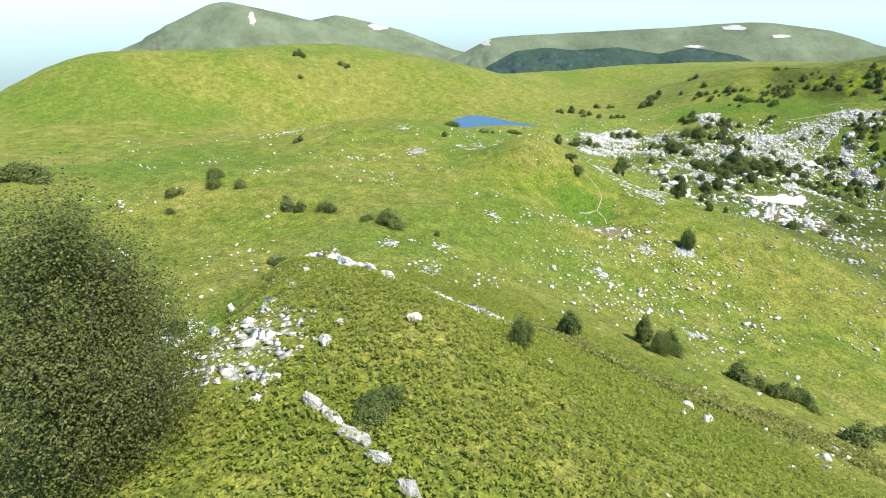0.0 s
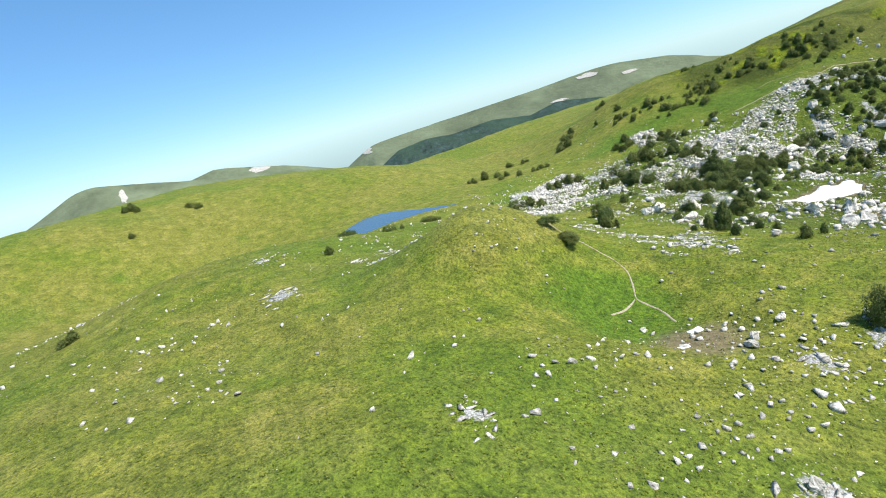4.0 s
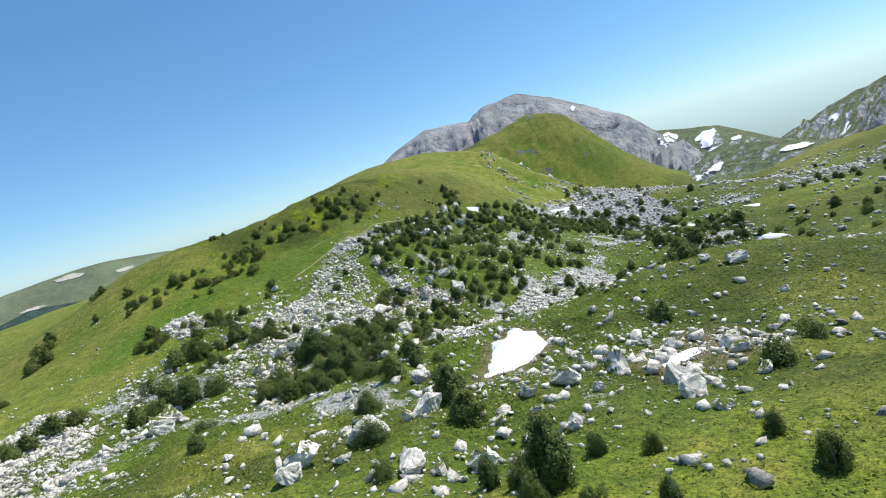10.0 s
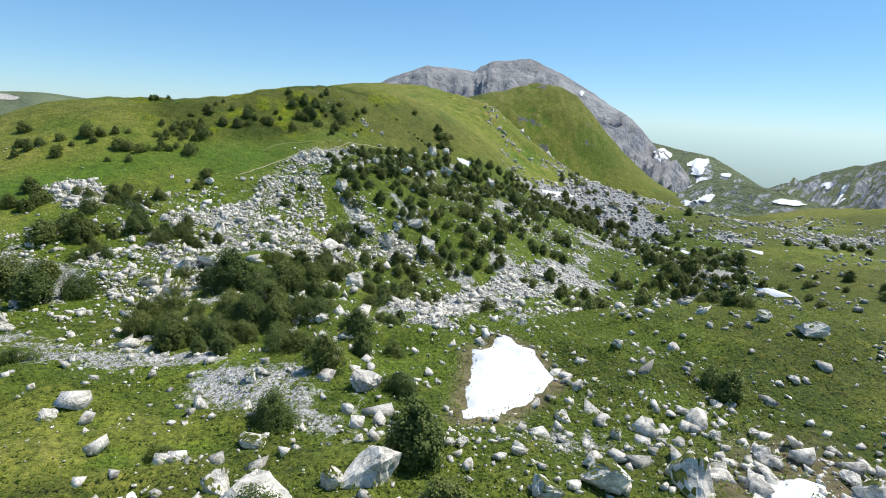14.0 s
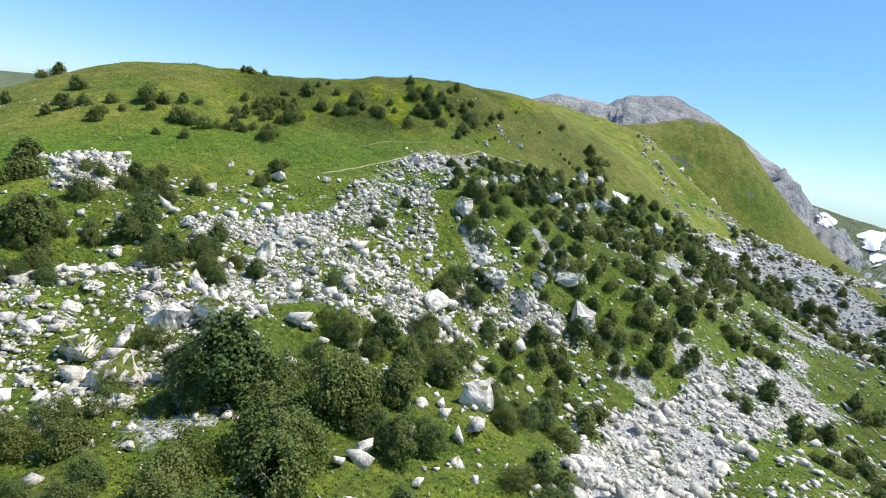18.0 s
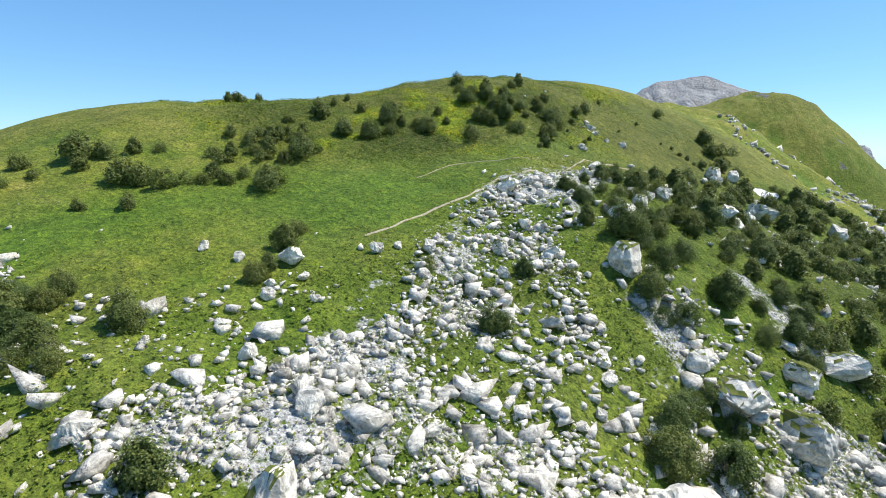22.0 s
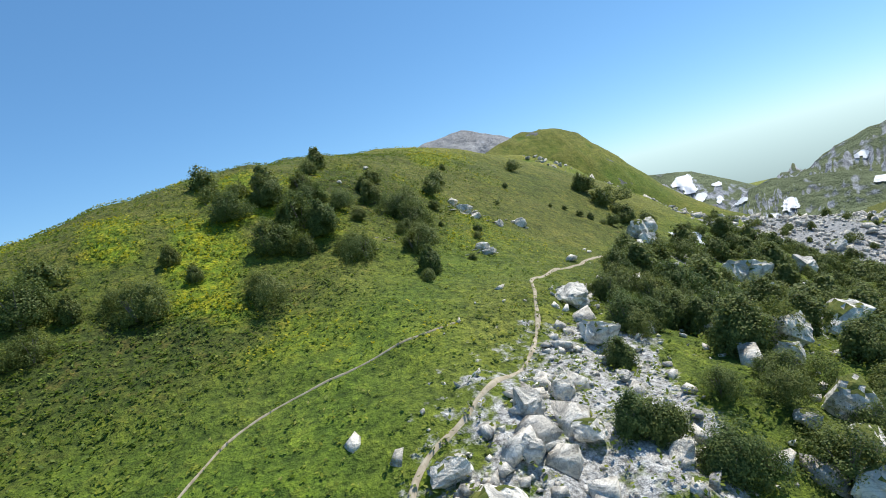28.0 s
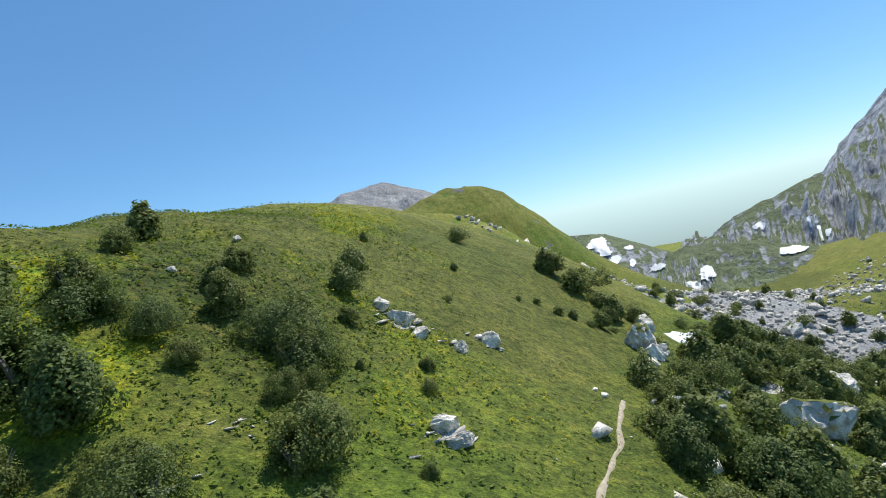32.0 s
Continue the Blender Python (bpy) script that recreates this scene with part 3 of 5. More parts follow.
# ---- rocks ----
def hull(seed, points, squash):
    """A broken block: the hull of points strewn over a lumpy box."""
    rnd = random.Random(seed)
    bm = bmesh.new()
    turn = Matrix.Rotation(rnd.uniform(0, 6.28), 3, (rnd.gauss(0, 1), rnd.gauss(0, 1), rnd.gauss(0, 1)))
    for i in range(points):
        if i < 5:
            j = (i * 3 + seed) % 8
            v = turn @ Vector([(2 * (j >> k & 1) - 1) * rnd.uniform(0.45, 0.8) for k in range(3)])
        else:
            v = Vector((rnd.gauss(0, 1), rnd.gauss(0, 1), rnd.gauss(0, 1))).normalized()
            v *= rnd.uniform(0.78, 1.0) / max(abs(v.x), abs(v.y), abs(v.z)) ** 0.3
        bm.verts.new((v.x * squash[0], v.y * squash[1], v.z * squash[2]))
    done = bmesh.ops.convex_hull(bm, input=bm.verts[:])
    bmesh.ops.delete(bm, geom=[v for v in bm.verts if not v.link_faces], context="VERTS")
    bmesh.ops.triangulate(bm, faces=bm.faces[:])
    return bm


def rock_mesh(name, seed, points, squash, material):
    """A weathered limestone block with cracked, uneven faces."""
    bm = hull(seed, points, squash)
    bmesh.ops.subdivide_edges(bm, edges=bm.edges[:], cuts=4, use_grid_fill=True)
    off = Vector((seed * 7.1, seed * 3.3, 0))
    bmesh.ops.smooth_vert(bm, verts=bm.verts[:], factor=0.18, use_axis_x=True, use_axis_y=True, use_axis_z=True)
    for v in bm.verts:
        crack = abs(noise.noise(v.co * 2.3 + off))
        v.co *= 1 + 0.12 * noise.noise(v.co * 1.3 + off) - 0.12 * max(0, 0.12 - crack) / 0.12 + 0.14 * abs(noise.noise(v.co * 3.6 + off)) + 0.07 * noise.noise(v.co * 8.0 + off)
    me = bpy.data.meshes.new(name)
    bm.to_mesh(me)
    bm.free()
    me.materials.append(material)
    return me


ROCKS = [rock_mesh("boulder", 10 + k, 20, (1 + 0.12 * (k % 3), 0.92, 0.74 + 0.1 * (k % 4)), ROCK) for k in range(10)]
rng = np.random.default_rng(5)


def cap_mesh(rock, seed):
    """Turf grown over the top of a rock."""
    bm = bmesh.new()
    bm.from_mesh(rock)
    bm.normal_update()
    edge = lambda f: f.normal.z + 0.5 * noise.noise(f.calc_center_median() * 2.2 + Vector((seed, 0, 0))) + 0.3 * f.calc_center_median().z
    bmesh.ops.delete(bm, geom=[f for f in bm.faces if edge(f) < 0.95], context="FACES")
    for v in bm.verts:
        v.co += v.normal * (0.05 if not v.is_boundary else 0.015) + Vector((0, 0, 0.03 * noise.noise(v.co * 5.0)))
    me = bpy.data.meshes.new("moss_cap")
    bm.to_mesh(me)
    bm.free()
    me.materials.append(MOSS)
    return me


CAPS = [cap_mesh(r, k) for k, r in enumerate(ROCKS)]


def ground_at(x, y):
    return float(height(np.array([x]), np.array([y]))[0])


def boulder(x, y, r, turn, tilt, k, label, group="", sink=0.25, mossy=False):
    ob = new("boulder", ROCKS[k % 10])
    z = ground_at(x, y)
    ob.matrix_world = pose(x, y, z + r * (0.72 - sink), tilt, tilt * 0.6, turn) @ Matrix.Scale(r, 4)
    if mossy:
        part("moss_cap", CAPS[k % 10], ob, "green moss and turf on its top")
    return tagged(ob, label, "boulder", group)


def scatter(n, box, density, gap, seed):
    """Places in a box, thinned by a density from 0 to 1."""
    r = np.random.default_rng(seed)
    x, y = r.uniform(box[0], box[2], n), r.uniform(box[1], box[3], n)
    keep = r.uniform(0, 1, n) < density(x, y)
    x, y = x[keep], y[keep]
    out, cells = [], {}
    for px, py in zip(x, y):
        c = (int(px // gap), int(py // gap))
        if any((px - qx) ** 2 + (py - qy) ** 2 < gap * gap for i in (-1, 0, 1) for j in (-1, 0, 1) for qx, qy in cells.get((c[0] + i, c[1] + j), ())):
            continue
        cells.setdefault(c, []).append((px, py))
        out.append((px, py))
    return np.array(out)


BRAKE = [(-24.5, 126), (-24, 138), (-21, 146), (-11, 157), (0, 172), (12, 155), (2, 132), (-12, 122)]
TRAIL = [(-47.3, 120), (-45.4, 122.2), (-44.1, 126), (-41.6, 129.1), (-39.1, 132.2), (-37.7, 134.7), (-36.3, 138.5), (-34.6, 141), (-31.5, 143.3), (-27.4, 147.6), (-24.6, 152.6), (-23.3, 156), (-21.5, 161.3), (-16.4, 167.4), (-13.4, 170.2), (-9.7, 174.7), (-6, 179)]


def rocky(x, y):
    """How thickly stones lie."""
    field = step(inside(x, y, FIELD), -5, 5) * (1 - 0.8 * step(inside(x, y, MOUND), -2, 4))
    clear = np.maximum(step(inside(x, y, SNOWS[0]), -1, 1), step(1.2 - along(x, y, TRAIL), 0, 0.7))
    field = field * (1 - 0.7 * step(inside(x, y, CLEARING), -3, 3))
    d = field * (0.05 + 0.25 * step(fbm(x, y, 12, 3, 61), 0.0, 0.35))
    for poly in BLOCKS:
        d = np.maximum(d, step(inside(x, y, poly), -2, 2) * (0.1 + 0.6 * step(fbm(x, y, 7, 3, 63), -0.2, 0.25)))
    for k, poly in enumerate(SCREES):
        d = np.maximum(d, step(inside(x, y, poly), -2, 2) * (0.9 if k != 2 else 0.45))
    valley = step(np.hypot((x - 160) / 1.3, y - 260), 130, 70) * step(fbm(x, y, 14, 3, 41), -0.25, 0.2)
    return np.maximum(d, valley * 0.3) * (1 - clear) * (1 - 0.8 * step(inside(x, y, BRAKE), -1, 2))


def stones(name, places, sizes, material, label, seed, flat=1.0):
    """Many small stones as one mesh."""
    r = np.random.default_rng(seed)
    places, z = np.asarray(places), height(places[:, 0], places[:, 1])
    verts, tris, start = [], [], 0
    kind = r.integers(0, 10, len(places))
    for k in range(10):
        bm = hull(200 + k, 8 + k % 3, (1.05, 0.85, 0.72))
        bm.verts.index_update()
        shape = np.array([v.co for v in bm.verts])
        faces = np.array([[v.index for v in f.verts] for f in bm.faces])
        bm.free()
        pick = np.where(kind == k)[0]
        n = len(pick)
        v = shape[None] * r.uniform(0.75, 1.2, (n, 1, 3)) * np.array([2 - flat, 1, flat]) * sizes[pick][:, None, None]
        a = r.uniform(0, 6.28, n)
        c, s = np.cos(a)[:, None], np.sin(a)[:, None]
        v = np.stack([v[..., 0] * c - v[..., 1] * s, v[..., 0] * s + v[..., 1] * c, v[..., 2] + 0.3 * flat ** 1.5 * r.normal(size=(n, 1)) * v[..., 0]], -1)
        v += np.stack([places[pick, 0], places[pick, 1], z[pick] + sizes[pick] * 0.2 * flat], -1)[:, None]
        verts.append(v.reshape(-1, 3))
        tris.append((faces[None] + start + len(shape) * np.arange(n)[:, None, None]).reshape(-1, 3))
        start += n * len(shape)
    v, f = np.concatenate(verts), np.concatenate(tris)
    me = bpy.data.meshes.new(name)
    me.vertices.add(len(v))
    me.vertices.foreach_set("co", v.astype(np.float32).ravel())
    me.loops.add(f.size)
    me.loops.foreach_set("vertex_index", f.astype(np.int32).ravel())
    me.polygons.add(len(f))
    me.polygons.foreach_set("loop_start", np.arange(0, f.size, 3, dtype=np.int32))
    me.update(calc_edges=True)
    me.materials.append(material)
    return tagged(new(name, me), label, "stones", kind="stuff")


field_stones = scatter(260000, (-105, -25, 130, 180), rocky, 0.5, 1)
stones("stones", field_stones, np.random.default_rng(2).gamma(1.2, 0.24, len(field_stones)).clip(0.12, 1.5), ROCK, "white broken limestone blocks lying thickly on the slope", 3)
DIM = rock_material("dim_limestone", 0.8)
valley_stones = scatter(30000, (40, 180, 270, 330), rocky, 1.2, 9)
stones("stones", valley_stones, np.random.default_rng(10).gamma(2.2, 0.3, len(valley_stones)).clip(0.3, 2.0), DIM, "grey scree blocks on the valley floor", 11)
block_stones = scatter(280000, (-92, -14, 10, 160), lambda x, y: np.max([step(inside(x, y, q), -1, 1) for q in BLOCKS], 0) * (0.1 + 0.9 * step(fbm(x, y, 7, 3, 63), -0.22, 0.12)) * step(along(x, y, TRAIL), 0.9, 1.5), 0.5, 31)
rubble = scatter(260000, (-92, -14, 10, 166), lambda x, y: np.max([step(inside(x, y, q), -2, 1) for q in BLOCKS], 0) * (0.03 + 0.6 * step(fbm(x, y, 7, 3, 63), -0.2, 0.15)) * step(along(x, y, TRAIL), 0.5, 1.0), 0.3, 42)
stones("stones", rubble, np.random.default_rng(43).gamma(1.6, 0.1, len(rubble)).clip(0.06, 0.5), ROCK, "small white limestone rubble between the blocks", 44)
crest_stones = scatter(30000, (50, -170, 104, -125), rocky, 0.22, 35)
stones("stones", crest_stones, np.random.default_rng(36).gamma(1.2, 0.1, len(crest_stones)).clip(0.05, 0.45), ROCK, "white scree on the grassy crest", 37, 0.7)
stones("stones", block_stones, np.random.default_rng(32).gamma(1.2, 0.21, len(block_stones)).clip(0.12, 1.2), ROCK, "white limestone blocks piled close together", 33)
meadow_stones = scatter(42000, (-120, -180, 160, 120), lambda x, y: (0.03 + step(fbm(x, y, 10, 3, 62), 0.12, 0.5) + 0.55 * step(np.hypot(x - 44, y + 72), 30, 12) * step(fbm(x, y, 8, 3, 66), -0.2, 0.3)) * step(-inside(x, y, LAKE), 0, 3) * 0.8, 0.8, 4)
stones("stones", meadow_stones, np.random.default_rng(5).gamma(1.6, 0.12, len(meadow_stones)).clip(0.07, 0.7), ROCK, "pale stones scattered in the meadow grass", 6)
slope_stones = scatter(9000, (10, -105, 80, -40), lambda x, y: step(np.hypot(x - 46, y + 72), 34, 8) * (0.1 + 0.9 * step(fbm(x, y, 8, 3, 66), -0.25, 0.25)), 0.9, 38)
stones("stones", slope_stones, np.random.default_rng(39).gamma(1.3, 0.15, len(slope_stones)).clip(0.07, 0.8), ROCK, "white stones strewn over the meadow slope", 40)
bed = np.random.default_rng(14)
out = np.array([(px + bed.normal() * r * 0.8, py + bed.normal() * r * 0.5) for px, py, r in OUTCROPS for _ in range(int(18 * r))])
stones("stones", out, bed.gamma(1.3, 0.15, len(out)).clip(0.07, 0.7), ROCK, "low white limestone outcrops breaking through the turf", 15, 0.3)
LARGE = {
    "trail": [(-52.1, 112.9, 3.8), (-44.8, 116.8, 2.7), (-43.1, 118.4, 1.6), (-19.6, 124.1, 6.2), (-15.5, 124.1, 2), (-27.3, 113.1, 3.2), (-14.3, 115.6, 3.6), (-40, 119.2, 2.4), (-37, 118.8, 1.9), (-27.9, 122.7, 2.6), (-24.8, 139.8, 2.4), (-19, 135.4, 4.1), (-61.8, 113.1, 2), (-57.3, 112.2, 2), (-36.3, 113.9, 2.1), (-23.1, 114.5, 1.6), (-32.2, 119, 2.4), (-33, 123.8, 3.1), (-23.8, 121.6, 1.3), (-15.5, 147, 2.8), (-33.3, 136.9, 4), (-22.9, 148.4, 3.4), (-25.4, 138.1, 2.1), (-20.3, 132.1, 2.1), (-16.7, 124.1, 1.6), (-19.2, 138.7, 2), (-14.6, 143.9, 2.8), (-39.7, 121.9, 1.7), (-36.1, 121.1, 1.4), (-35.8, 136.4, 1.9), (-28.1, 139.9, 2.4), (-30.7, 139.6, 2.3), (-25.6, 123.2, 1.2)],
    "trail_": [(-27.4, 125.4, 3.1), (-12.2, 146.4, 4), (-16.4, 141.6, 1.4), (-16.2, 139.1, 3.6), (-21.2, 155, 3.5), (-27.5, 145.9, 1.5), (-27.6, 143.2, 2.3), (-29.7, 142.4, 2.4), (-34, 139.7, 2.6), (-24.2, 143.6, 1.5), (-18, 137.3, 3), (-20.8, 174.3, 1.5), (-23.1, 169.5, 1.7), (-13.7, 156.2, 2), (-15.2, 149.9, 2.6)],
    "rock_field": [(-51.9, 108.3, 2), (-47.4, 107.7, 1.7), (-23.2, 110.9, 2.9), (6.9, 191.2, 4.9), (-49.9, 110.7, 2.1), (-25.1, 110.6, 1.4), (-51.2, 106.7, 2.3), (-23.7, 104.7, 1.7), (-42.8, 103.8, 1.4), (-51, 101.1, 0.9), (-49, 103.1, 0.9), (-50, 101.2, 0.9), (-55.3, 97, 1.3), (-34.7, 100.4, 1.9), (-38.1, 100.4, 1.9), (-46.1, 98.5, 2.3), (-44.9, 98.7, 1.3), (-27.9, 106.4, 1.5), (-28.9, 103.7, 1.6), (-9.1, 149.6, 2.9), (-2.4, 152.3, 4.7), (11.7, 177.6, 7.4), (-39.6, 67.1, 4.4), (-41.8, 67.6, 3), (-36.1, 69.7, 4.9), (-33.7, 69, 2.4), (-45.8, 62.2, 3), (-37.3, 58.5, 4.6), (-33, 63.1, 4.2), (-41, 64.3, 1.9), (-49.1, 68.8, 3.4), (-47.5, 64.6, 3.2), (-42.4, 60.3, 4.2)],
    "rock_field_": [(-42.3, 82, 2.5), (-52.1, 88.6, 2.9), (-53.9, 77.4, 2.6), (-57.9, 82.9, 3.2), (-22.8, 108.8, 2.8), (-34.8, 89, 3.2), (-9.7, 73.1, 4.9), (4.6, 117.8, 7.6), (1.3, 123.6, 4.9), (-11.3, 112.1, 6), (-19.1, 98.1, 7.1), (-34.5, 55.6, 2.7), (-40.9, 87.8, 4), (-41.9, 94.7, 3.3), (-34.9, 96.4, 2.9), (-27.7, 89.5, 3.2), (-23.8, 90.1, 3.2), (-5.9, 112.9, 5.2), (-3.6, 120.4, 3.8), (-6.9, 1.1, 5.9), (-13.5, -1.8, 5), (11.8, 4.9, 3.4), (-0.2, 5.1, 4.3), (-2.7, 4.4, 2.9), (-10, 11.4, 3.4), (-2.3, 22, 3.6), (-50.4, 33.1, 6.8), (-51.1, 37.5, 5), (-10.2, 41.4, 3), (-13.5, 21.8, 2.4), (-24.4, 3.8, 2), (-27, 13.2, 2.6), (7.7, 0.3, 3)],
    "rock_field__": [(5.7, -10.8, 3.7), (-13.6, -5.9, 3.6), (-9.9, 3.7, 3.2), (1.8, -11.2, 2.5), (-0.8, -10.1, 3.8), (12.1, -0.6, 2.5), (12.5, 197.5, 3.9), (30.5, 188.7, 4.4), (96.2, 243.5, 7.2), (-0.9, 171.8, 2), (3.7, 186.8, 2.8), (5.9, 168.2, 4.7), (-5.8, 161.1, 3.1)],
    "hollow": [(16.9, 7.1, 4.2), (23.5, 9.4, 3.4), (16.7, 18.2, 2.5), (20.8, 15.1, 2.1), (37.3, 9, 2.5), (36.6, 3.2, 3.4), (37, 6, 3.6), (27.8, 0.1, 4), (56.5, 39.4, 4.4), (53.4, 45, 3.5), (47, 28.6, 2.1), (54.4, 23, 2.5), (23.2, 7, 4.1), (26.9, -6.2, 4.1), (35.1, -3.9, 3), (27.4, -10.7, 2.6), (19.5, 1, 2.6)],
    "meadow": [(15.7, -50.9, 1.3), (22, -48, 0.9), (20, -63.5, 1.5), (33.2, -62, 2.2), (34, -57, 2.6), (33.7, -64.1, 2.7), (45.6, -94.1, 2.3), (45.4, -82.1, 5.2), (96.9, -150.3, 1.4), (95.1, -149, 1), (96, -144.8, 1.5)]
}
WORDS = {"rock_field": "white weathered limestone boulder among grass and smaller blocks", "trail": "large pale limestone boulder beside the trail", "meadow": "lone white limestone boulder in the meadow", "hollow": "grey limestone boulder near the snow hollow"}
spots = []
for area, rows in LARGE.items():
    for k, (x, y, w) in enumerate(rows):
        w = min(w, 2.2) if area[0] == "m" else w
        brake = inside(x, y, BRAKE) > 0
        if y > 126 and x < np.interp(y, [q[1] for q in TRAIL], [q[0] for q in TRAIL]) - 0.3:
            continue
        if w < 1.8 and (brake or along(x, y, TRAIL) < 1.3):
            continue
        boulder(x, y, min(w, 6.0) * ((0.37 if area[0] == "t" else 0.42) if w > 3.4 else 0.31), (k * 67) % 360, (k * 37) % 44 - 22, k, WORDS[area.rstrip("_")], "boulders of the " + area.rstrip("_").replace("_", " "), mossy=brake or (w > 2.0 and k % 3 != 1 and area[0] != "m"))
        spots.append((x, y, w))
for k, (x, y) in enumerate(scatter(5000, (-100, -20, 130, 190), lambda x, y: 0.5 * rocky(x, y) ** 1.3, 3.6, 7)):
    if k < 900 and all((x - a) ** 2 + (y - b) ** 2 > (w * 0.6 + 0.8) ** 2 for a, b, w in spots) and len(spots) < 290:
        boulder(x, y, 0.4 + 0.6 * rng.random() ** 2, rng.uniform(0, 360), rng.uniform(-25, 25), k, "white broken limestone block in the rock field", "blocks of the rock field")
        spots.append((x, y, 1.6))
# the rocky crest that the flight begins over
for k, (x, y, w) in enumerate([(101.6, -152, 1.3), (102.9, -151.5, 1.0), (104.6, -151, 1.2), (106.3, -150.5, 1.1), (108.2, -150.1, 1.0), (60.9, -153.9, 1.6)]):
    ob = boulder(x, y, w * 0.42, (15 if x > 100 else 2) + 9 * (k % 4), 14 - 5 * (k % 5), k + 3, "streaked grey rock rib on a grassy crest", "ribs of the rocky crest", 0.5)
    ob.matrix_world = ob.matrix_world @ Matrix.Diagonal((1.5, 0.7, 0.8, 1))
for k, (x, y, w) in enumerate([(56.5, -142.4, 3.0), (59.5, -142.6, 3.6), (61.5, -141.6, 3.0), (62.5, -143.4, 4.2), (65, -142.8, 4.4), (66.2, -141.4, 2.6), (68, -143.2, 4.0), (70.5, -142.6, 3.0), (72, -143.8, 3.6), (74.5, -143.2, 2.6), (77, -143.8, 3.0), (80, -143.6, 2.2), (83, -143.3, 1.8), (86, -142.9, 1.6)]):
    ob = boulder(x, y, w * 0.36, 8 + 13 * (k % 4), 16 - 9 * (k % 4), k + 1, "steep streaked white rock of the crag on the crest", "rocks of the crag", 0.45, w > 3.2)
    ob.matrix_world = ob.matrix_world @ Matrix.Diagonal((1.25, 0.75, 1.1, 1))

# dark outcrops on the ridge slope
for k, (x, y, w) in enumerate([(-20.1, 183.4, 2.6), (-19.4, 181.9, 2.0), (-13.5, 183.7, 2.6), (-22.3, 171.1, 2.2), (-22.1, 169.8, 1.8), (-21, 184.9, 2.0), (-17, 180.8, 1.6), (-36.7, 172.7, 0.8), (-29.7, 192.5, 1.2), (-33.8, 183.5, 0.9), (6.9, 189.7, 4.2)]):
    boulder(x, y, w * 0.36, 40 * k, 20, k + 1, "grey cracked rock outcrop in the steep grass", "outcrops of the ridge slope", 0.5)


# ---- bushes ----
def leaf_cloud(seed, w, h, clumps, per, size):
    """Leaf sprays of a crown: many small four-cornered blades in uneven clumps, from the ground up."""
    r = np.random.default_rng(seed)
    heads = r.integers(3, 6)
    hx, hy = r.normal(0, 0.2 * w, heads), r.normal(0, 0.2 * w, heads)
    hh, hw = r.uniform(0.6, 1.0, heads), r.uniform(0.5, 0.75, heads)
    hh[0], hx[0], hy[0] = 1.0, 0.0, 0.0
    k = r.integers(0, heads, clumps)
    a, u = r.uniform(0, 6.283, clumps), r.uniform(0.03, 1.0, clumps)
    rad = (1 - u ** 2.6) ** 0.5 * (0.8 + 0.25 * np.sin(3.14 * u)) * r.uniform(0.55, 1.08, clumps) * hw[k] * w * 0.5
    c = np.stack([hx[k] + np.cos(a) * rad, hy[k] + np.sin(a) * rad, u * h * hh[k] * r.uniform(0.85, 1.05, clumps)], -1)
    n = clumps * per
    q = r.normal(size=(n, 3))
    q *= (r.uniform(0.2, 1.0, n) ** 0.6 / np.linalg.norm(q, axis=1))[:, None]
    p = np.repeat(c, per, 0) + q * np.repeat(r.uniform(0.06, 0.16, clumps), per)[:, None] * w * np.array([1, 1, 1.25])
    p[:, 2] = np.maximum(p[:, 2], 0.04)
    out = p - np.array([0, 0, h * 0.3])
    nrm = 0.8 * out / np.linalg.norm(out, axis=1)[:, None] + q * 0.6 + np.array([0, 0, 0.4]) + r.normal(size=(n, 3)) * 0.45
    nrm /= np.linalg.norm(nrm, axis=1)[:, None]
    a = np.cross(nrm, r.normal(size=(n, 3)))
    a /= np.linalg.norm(a, axis=1)[:, None]
    b = np.cross(nrm, a)
    s = size * r.uniform(0.6, 1.3, n)[:, None]
    v = np.stack([p - a * s, p - b * s * 0.6, p + a * s, p + b * s * 0.6], 1)
    return v.reshape(-1, 3)


def quad_mesh(name, v, material):
    me = bpy.data.meshes.new(name)
    n = len(v) // 4
    me.vertices.add(len(v))
    me.vertices.foreach_set("co", v.astype(np.float32).ravel())
    me.loops.add(len(v))
    me.loops.foreach_set("vertex_index", np.arange(len(v), dtype=np.int32))
    me.polygons.add(n)
    me.polygons.foreach_set("loop_start", np.arange(0, len(v), 4, dtype=np.int32))
    me.update(calc_edges=True)
    me.materials.append(material)
    return me


def stems_mesh(seed, w, h, count):
    rnd = random.Random(seed)
    verts, faces = [], []
    for _ in range(count):
        a, reach = rnd.uniform(0, 6.28), rnd.uniform(0.1, 0.32) * w
        rings = []
        for k in range(5):
            s = k / 4
            c = Vector((math.cos(a) * reach * s ** 1.4, math.sin(a) * reach * s ** 1.4, h * 0.8 * s - 0.3))
            r = 0.07 * (1 - 0.75 * s)
            rings.append([len(verts) + j for j in range(6)])
            verts += [c + Vector((math.cos(j * 1.047) * r, math.sin(j * 1.047) * r, 0)) for j in range(6)]
        for p, q in zip(rings, rings[1:]):
            faces += [(p[j], p[(j + 1) % 6], q[(j + 1) % 6], q[j]) for j in range(6)]
    me = bpy.data.meshes.new("trunk")
    me.from_pydata(verts, [], faces)
    me.materials.append(BARK)
    return me


SHAPES = [(3.4, 2.8), (2.6, 2.4), (4.4, 3.0), (3.0, 2.1), (2.4, 2.3), (3.8, 2.9), (3.2, 2.4), (4.0, 2.7)]
BUSHES = []
